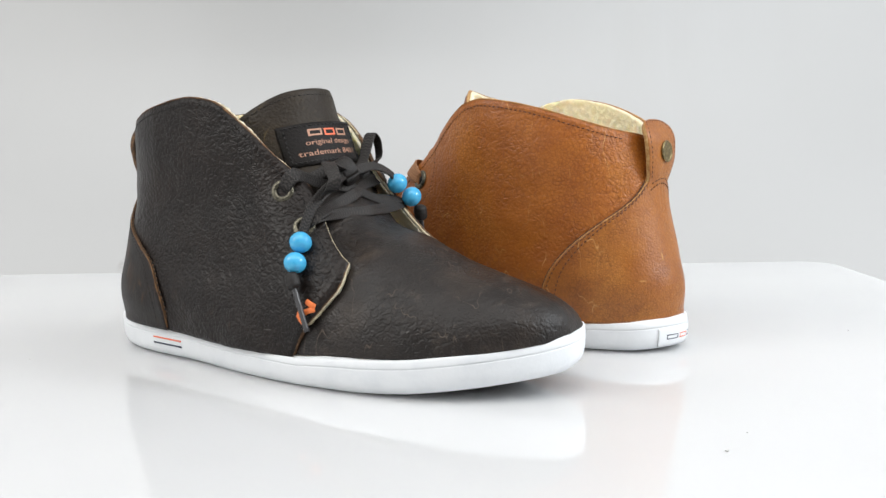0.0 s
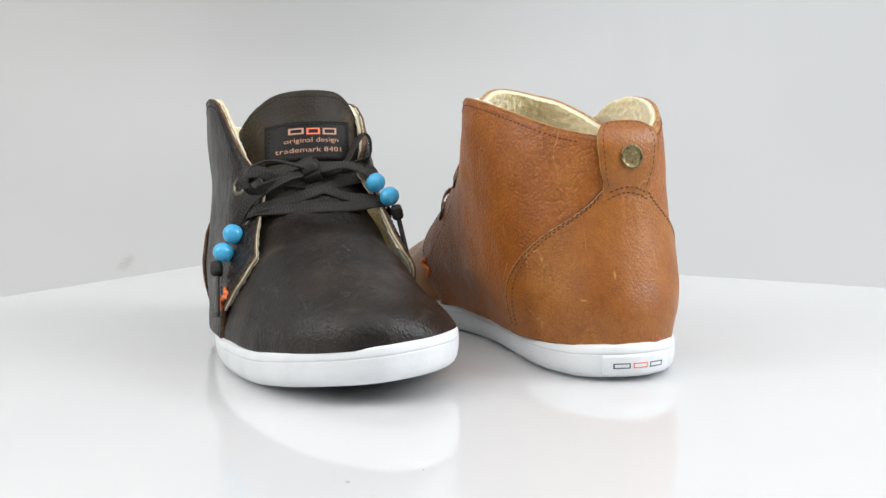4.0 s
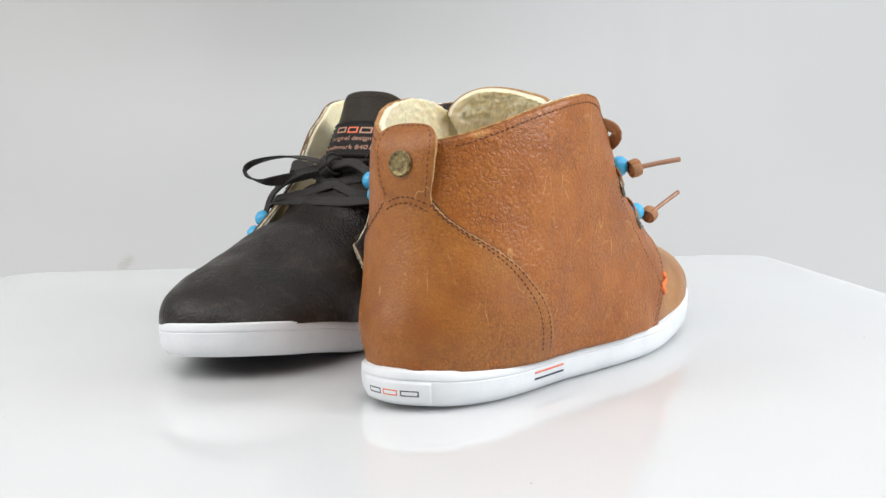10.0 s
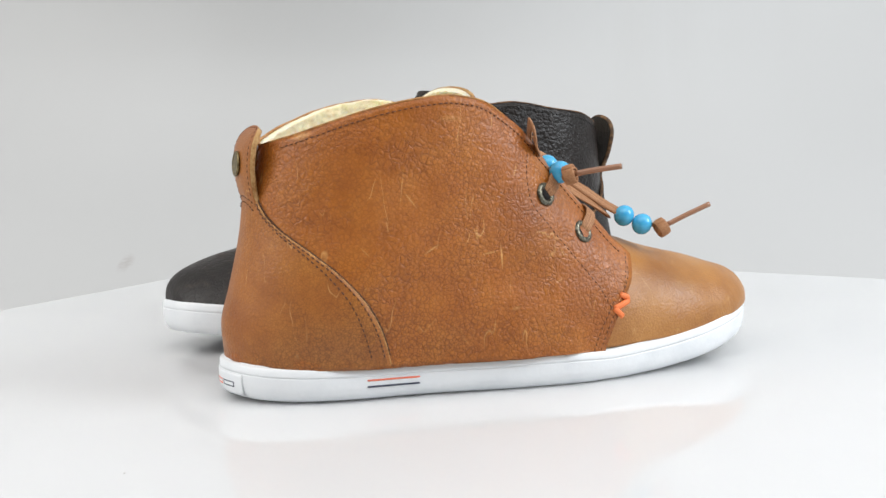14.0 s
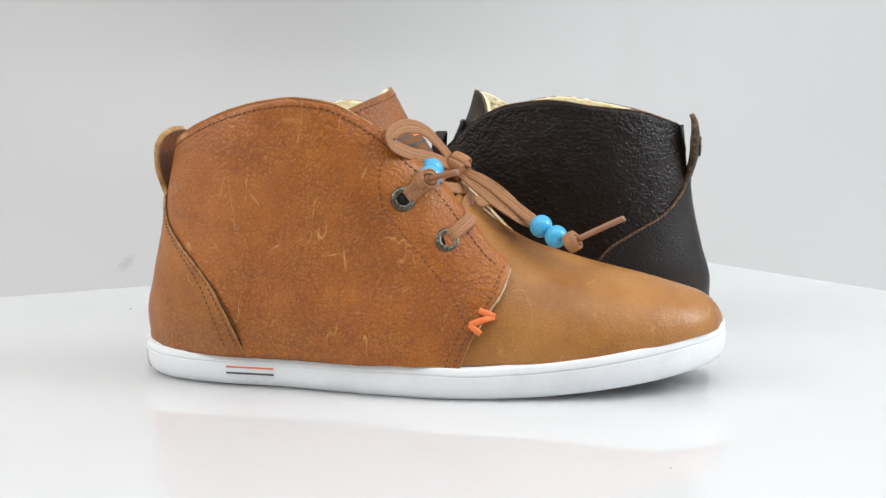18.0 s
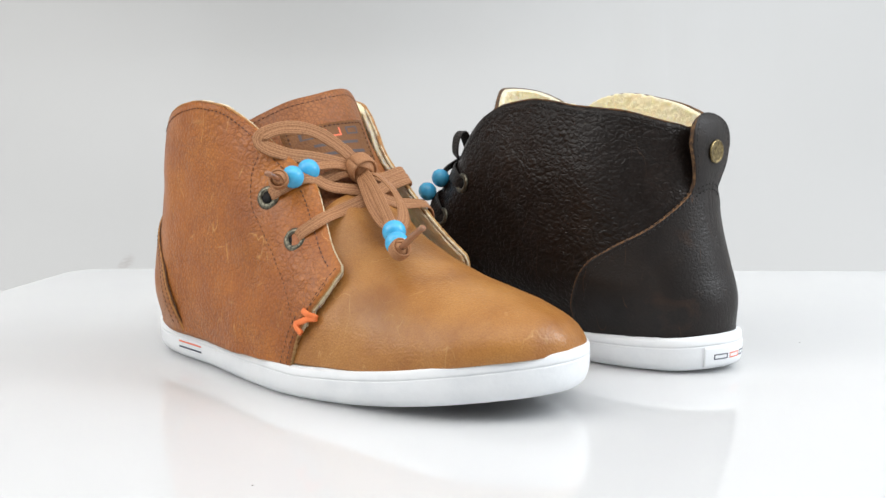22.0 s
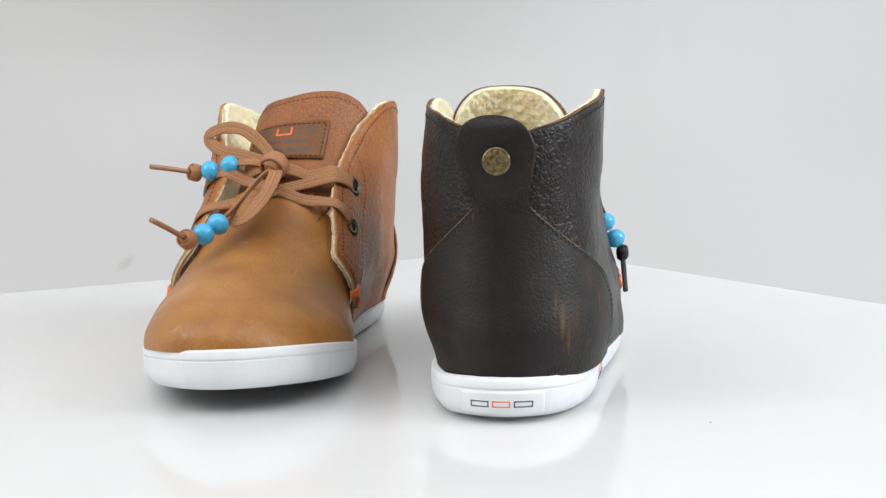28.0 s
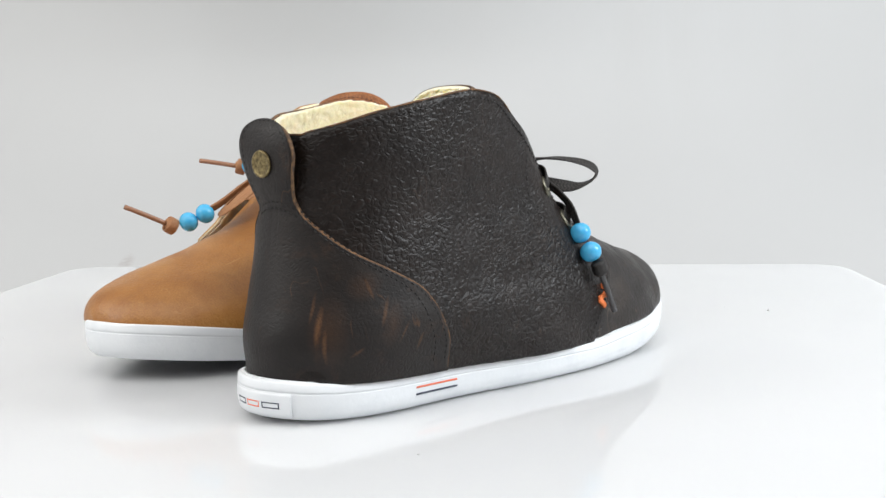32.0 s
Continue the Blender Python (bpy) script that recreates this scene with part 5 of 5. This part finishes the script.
dark = dict(
    last=DARK_LAST, seam=DARK_SEAM_X, fray=0.055, flare=0.2, back_up=0.475, toe_full=(0.259, 0.770), tab_w=(1.42, 1.13, 1.40, 1.66, 0.54, 2.0),
    label="dark brown leather chukka shoe with white sole, on the white board", seed=9.0,
    pebble=DARK, smooth=DARK_SMOOTH, smooth_back=DARK_BACK, tongue=DARK_TONGUE, edge=DARK_EDGE, rim=DARK_EDGE, rim_bead=DARK_RIM, crease=DARK_SEAM, lace_half=0.32, thread=DARK_THREAD, label_thread=DARK_THREAD, label_leather=DARK_LABEL,
    lace=DARK_LACE, aglet=DARK_AGLET, eyes=EYES_TIGHT, tab=[(1.42, 8.5), (1.06, 9.4), (0.84, 10.4), (0.80, 11.4), (0.90, 12.15), (1.16, 12.68)], tab_lean=0.42,
    tongue_dx=0.6, tongue_dy=0.92, tongue_dz=-0.05, label_t=0.0, tongue_gap=0.30, tongue_tilt=0.0, tongue_wide=1.05, label_y=-0.38, label_words="black tongue label with small peach lettering", stop_r=0.42, stop_block=True, end_up=(1, 0, 0.8), sag=0.0,
    print=[("bar", (-1.15, -1.04, 0.40, 0.82), INK_PEACH), ("bar", (-0.46, -0.35, 0.40, 0.82), INK_PEACH), ("bar", (-0.2, -0.09, 0.36, 0.80), INK_ORANGE), ("bar", (0.44, 0.55, 0.36, 0.80), INK_ORANGE), ("bar", (0.7, 0.81, 0.34, 0.78), INK_PEACH), ("bar", (1.39, 1.5, 0.34, 0.78), INK_PEACH),
           ("bar", (-1.15, -0.35, 0.40, 0.50), INK_PEACH), ("bar", (-1.15, -0.35, 0.72, 0.82), INK_PEACH), ("bar", (-0.2, 0.55, 0.36, 0.46), INK_ORANGE), ("bar", (-0.2, 0.55, 0.70, 0.80), INK_ORANGE),
           ("bar", (0.7, 1.5, 0.34, 0.44), INK_PEACH), ("bar", (0.7, 1.5, 0.68, 0.78), INK_PEACH),
           ("text", ("original design", 0.42, -1.40, -0.13, 3.0), INK_PEACH), ("text", ("trademark 8401", 0.42, -1.80, -0.72, 3.55), INK_PEACH)],
    bands=LOW_BAR_TIGHT + CROSS_TIGHT + TO_KNOT_TIGHT,
    loops=[([(16.2, 0.0, 10.0), (16.6, -1.8, 10.45), (17.5, -3.0, 10.5), (18.55, -3.9, 10.2), (18.95, -4.2, 9.75), (18.55, -4.0, 9.3), (17.6, -3.4, 9.1), (16.7, -1.9, 9.4), (16.2, 0.0, 9.9)], dict(n=70, up=[(0.3, 0, 1), (0.1, 0.2, 1), (-0.3, 0, 0.9), (-0.3, -0.4, 0.8), (0.4, -1, 0), (0.7, -0.5, -0.6), (1, 0, -0.5), (1, 0, -0.4), (1, 0, -0.2)])),
           ([(16.0, 0.0, 10.0), (15.75, 1.2, 10.0), (15.45, 2.0, 10.4), (15.3, 2.65, 11.4), (15.2, 3.1, 11.85), (15.35, 3.4, 11.4), (15.55, 3.15, 10.4), (15.8, 1.5, 9.95), (16.0, 0.2, 9.9)], dict(n=60, up=[(1, 0, 0.5), (0.8, -0.4, 0.5), (0.3, -1, 0.1), (0.2, -1, 0.1), (0, 0.1, 1), (0.2, 1, 0.1), (0.3, 1, 0), (0.8, 0.2, -0.4), (1, 0, -0.2)]))],
    knot=((16.05, -0.15, 9.95), 0.66, (0.3, 1, 0.3)),
    ends=[([(16.2, -0.2, 9.95), (16.9, -2.0, 9.5), (17.0, -3.7, 8.4), (17.0, -4.5, 7.0)], [(17.0, -4.55, 6.82), (17.12, -5.1, 5.9)], (17.28, -5.5, 5.1), (18.35, -5.72, 2.8)),
          ([(16.3, 0.2, 10.0), (16.5, 1.6, 10.2), (16.7, 2.7, 9.8), (16.75, 3.2, 9.3)], [(16.8, 3.22, 9.22), (17.25, 3.85, 8.48)], (17.6, 4.15, 7.65), (17.3, 4.85, 5.0))])


# ---- the place: a seamless backdrop and a square board that turns ----
def backdrop():
    n, m = 240, 60
    xs = np.linspace(-1.9, 1.9, n)
    path = curve_points([(-1.95, -0.075), (-0.4, -0.075), (0.38, -0.075), (0.62, -0.05), (0.84, 0.03), (1.0, 0.15), (1.1, 0.35), (1.15, 0.9), (1.16, 1.7)], m)
    g = np.array([[(x, y, z) for x in xs] for y, z in path])
    fold = 0.006 * np.exp(-((g[..., 0] - 0.02 - 0.08 * g[..., 2]) / 0.05) ** 2) - 0.005 * np.exp(-((g[..., 0] - 0.42 + 0.05 * g[..., 2]) / 0.03) ** 2)
    for at, lean, deep, wide in ((0.27, 0.06, 0.004, 0.022), (0.35, -0.05, -0.005, 0.018), (0.52, 0.04, 0.004, 0.03), (-0.31, 0.1, 0.004, 0.05)):
        fold = fold + deep * np.exp(-((g[..., 0] - at - lean * g[..., 2]) / wide) ** 2)
    g[..., 1] += fold * ease(g[..., 2] / 0.3)
    # bulge added to the upper middle: facing down, it renders darker
    g[..., 1] -= 0.36 * np.exp(-((g[..., 0] + 0.10) / 0.45) ** 2) * ease((g[..., 2] - 0.06) / 0.5)
    ob = part("backdrop", shell(g, g + np.array((0, 0.004, -0.004))), PAPER, None)
    return tagged(ob, "pale grey seamless paper backdrop sweeping under the board", kind="structure")


# Unseen panel added behind the camera; it dims light and reflections from the front.
def dark_panel():
    x, y, z0, z1 = 1.0, -1.75, -0.075, 1.0
    v = [(sx * x, yy, z) for yy in (y, y - 0.1) for z in (z0, z1) for sx in (-1, 1)]
    f = [(0, 1, 3, 2), (4, 6, 7, 5), (0, 4, 5, 1), (2, 3, 7, 6), (0, 2, 6, 4), (1, 5, 7, 3)]
    return tagged(part("unseen_dark_panel", (v, f), PANEL_GREY, None, "", False), "unseen grey panel added behind the camera to darken the front", kind="structure")


def rounded_square(x0, x1, y0, y1, r, n=10):
    pts = []
    for cx, cy, a0 in ((x1 - r, y1 - r, 0), (x0 + r, y1 - r, 90), (x0 + r, y0 + r, 180), (x1 - r, y0 + r, 270)):
        for a in np.radians(np.linspace(a0, a0 + 90, n)):
            pts.append((cx + r * math.cos(a), cy + r * math.sin(a)))
    return np.array(pts)


def turntable():
    ob = new("turntable")
    tagged(ob, "glossy white square display board on a round turntable", "turntable")
    rim = rounded_square(-0.372, 0.352, -0.322, 0.338, 0.03)
    rings = []
    for z, inset in ((-0.010, 0.0015), (-0.0085, 0.0), (-0.0015, 0.0), (0.0, 0.0015)):
        c = rim.mean(0)
        rings.append(np.column_stack([c + (rim - c) * (1 - inset / 0.35), np.full(len(rim), z)]))
    board = part("board", rings_mesh(rings), ACRYLIC, ob, "glossy white acrylic board")
    board.data.polygons.foreach_set("use_smooth", [False] * len(board.data.polygons))
    part("turning_base", lathe([(0.11, -0.0745), (0.13, -0.072), (0.13, -0.03), (0.12, -0.0265), (0.12, -0.0105)], (0, 0, 0), (0, 0, 1), 48), RUBBER_UNDER, ob)
    rnd = random.Random(4)
    geos = []
    for px, py, r in ((0.115, -0.215, 0.0009), (0.13, -0.19, 0.0004), (-0.21, -0.02, 0.0005), (0.25, 0.02, 0.0005), (0.02, 0.25, 0.0005), (-0.2, -0.2, 0.0005)):
        v, f = ball((px, py, r * 0.25), r, 8, 5, 0.35)
        geos.append(([np.array(q) + (rnd.uniform(-1, 1) * r * 0.2, 0, 0) for q in v], f))
    tagged(part("dust", merge(*geos), DUST, ob), kind="stuff")
    return ob


backdrop()
dark_panel()
board = turntable()
tan_shoe = build_shoe("ankle_shoe", TAN_HOME, tan)
dark_shoe = build_shoe("ankle_shoe", DARK_HOME, dark)


def motions():
    times = [0.5 * i for i in range(65)]
    for thing, home in ((board, Matrix.Identity(4)), (tan_shoe, TAN_HOME), (dark_shoe, DARK_HOME)):
        walk(thing, [(t, pose(0, 0, 0, 0, 0, turn_at(t)) @ home) for t in times])


motions()
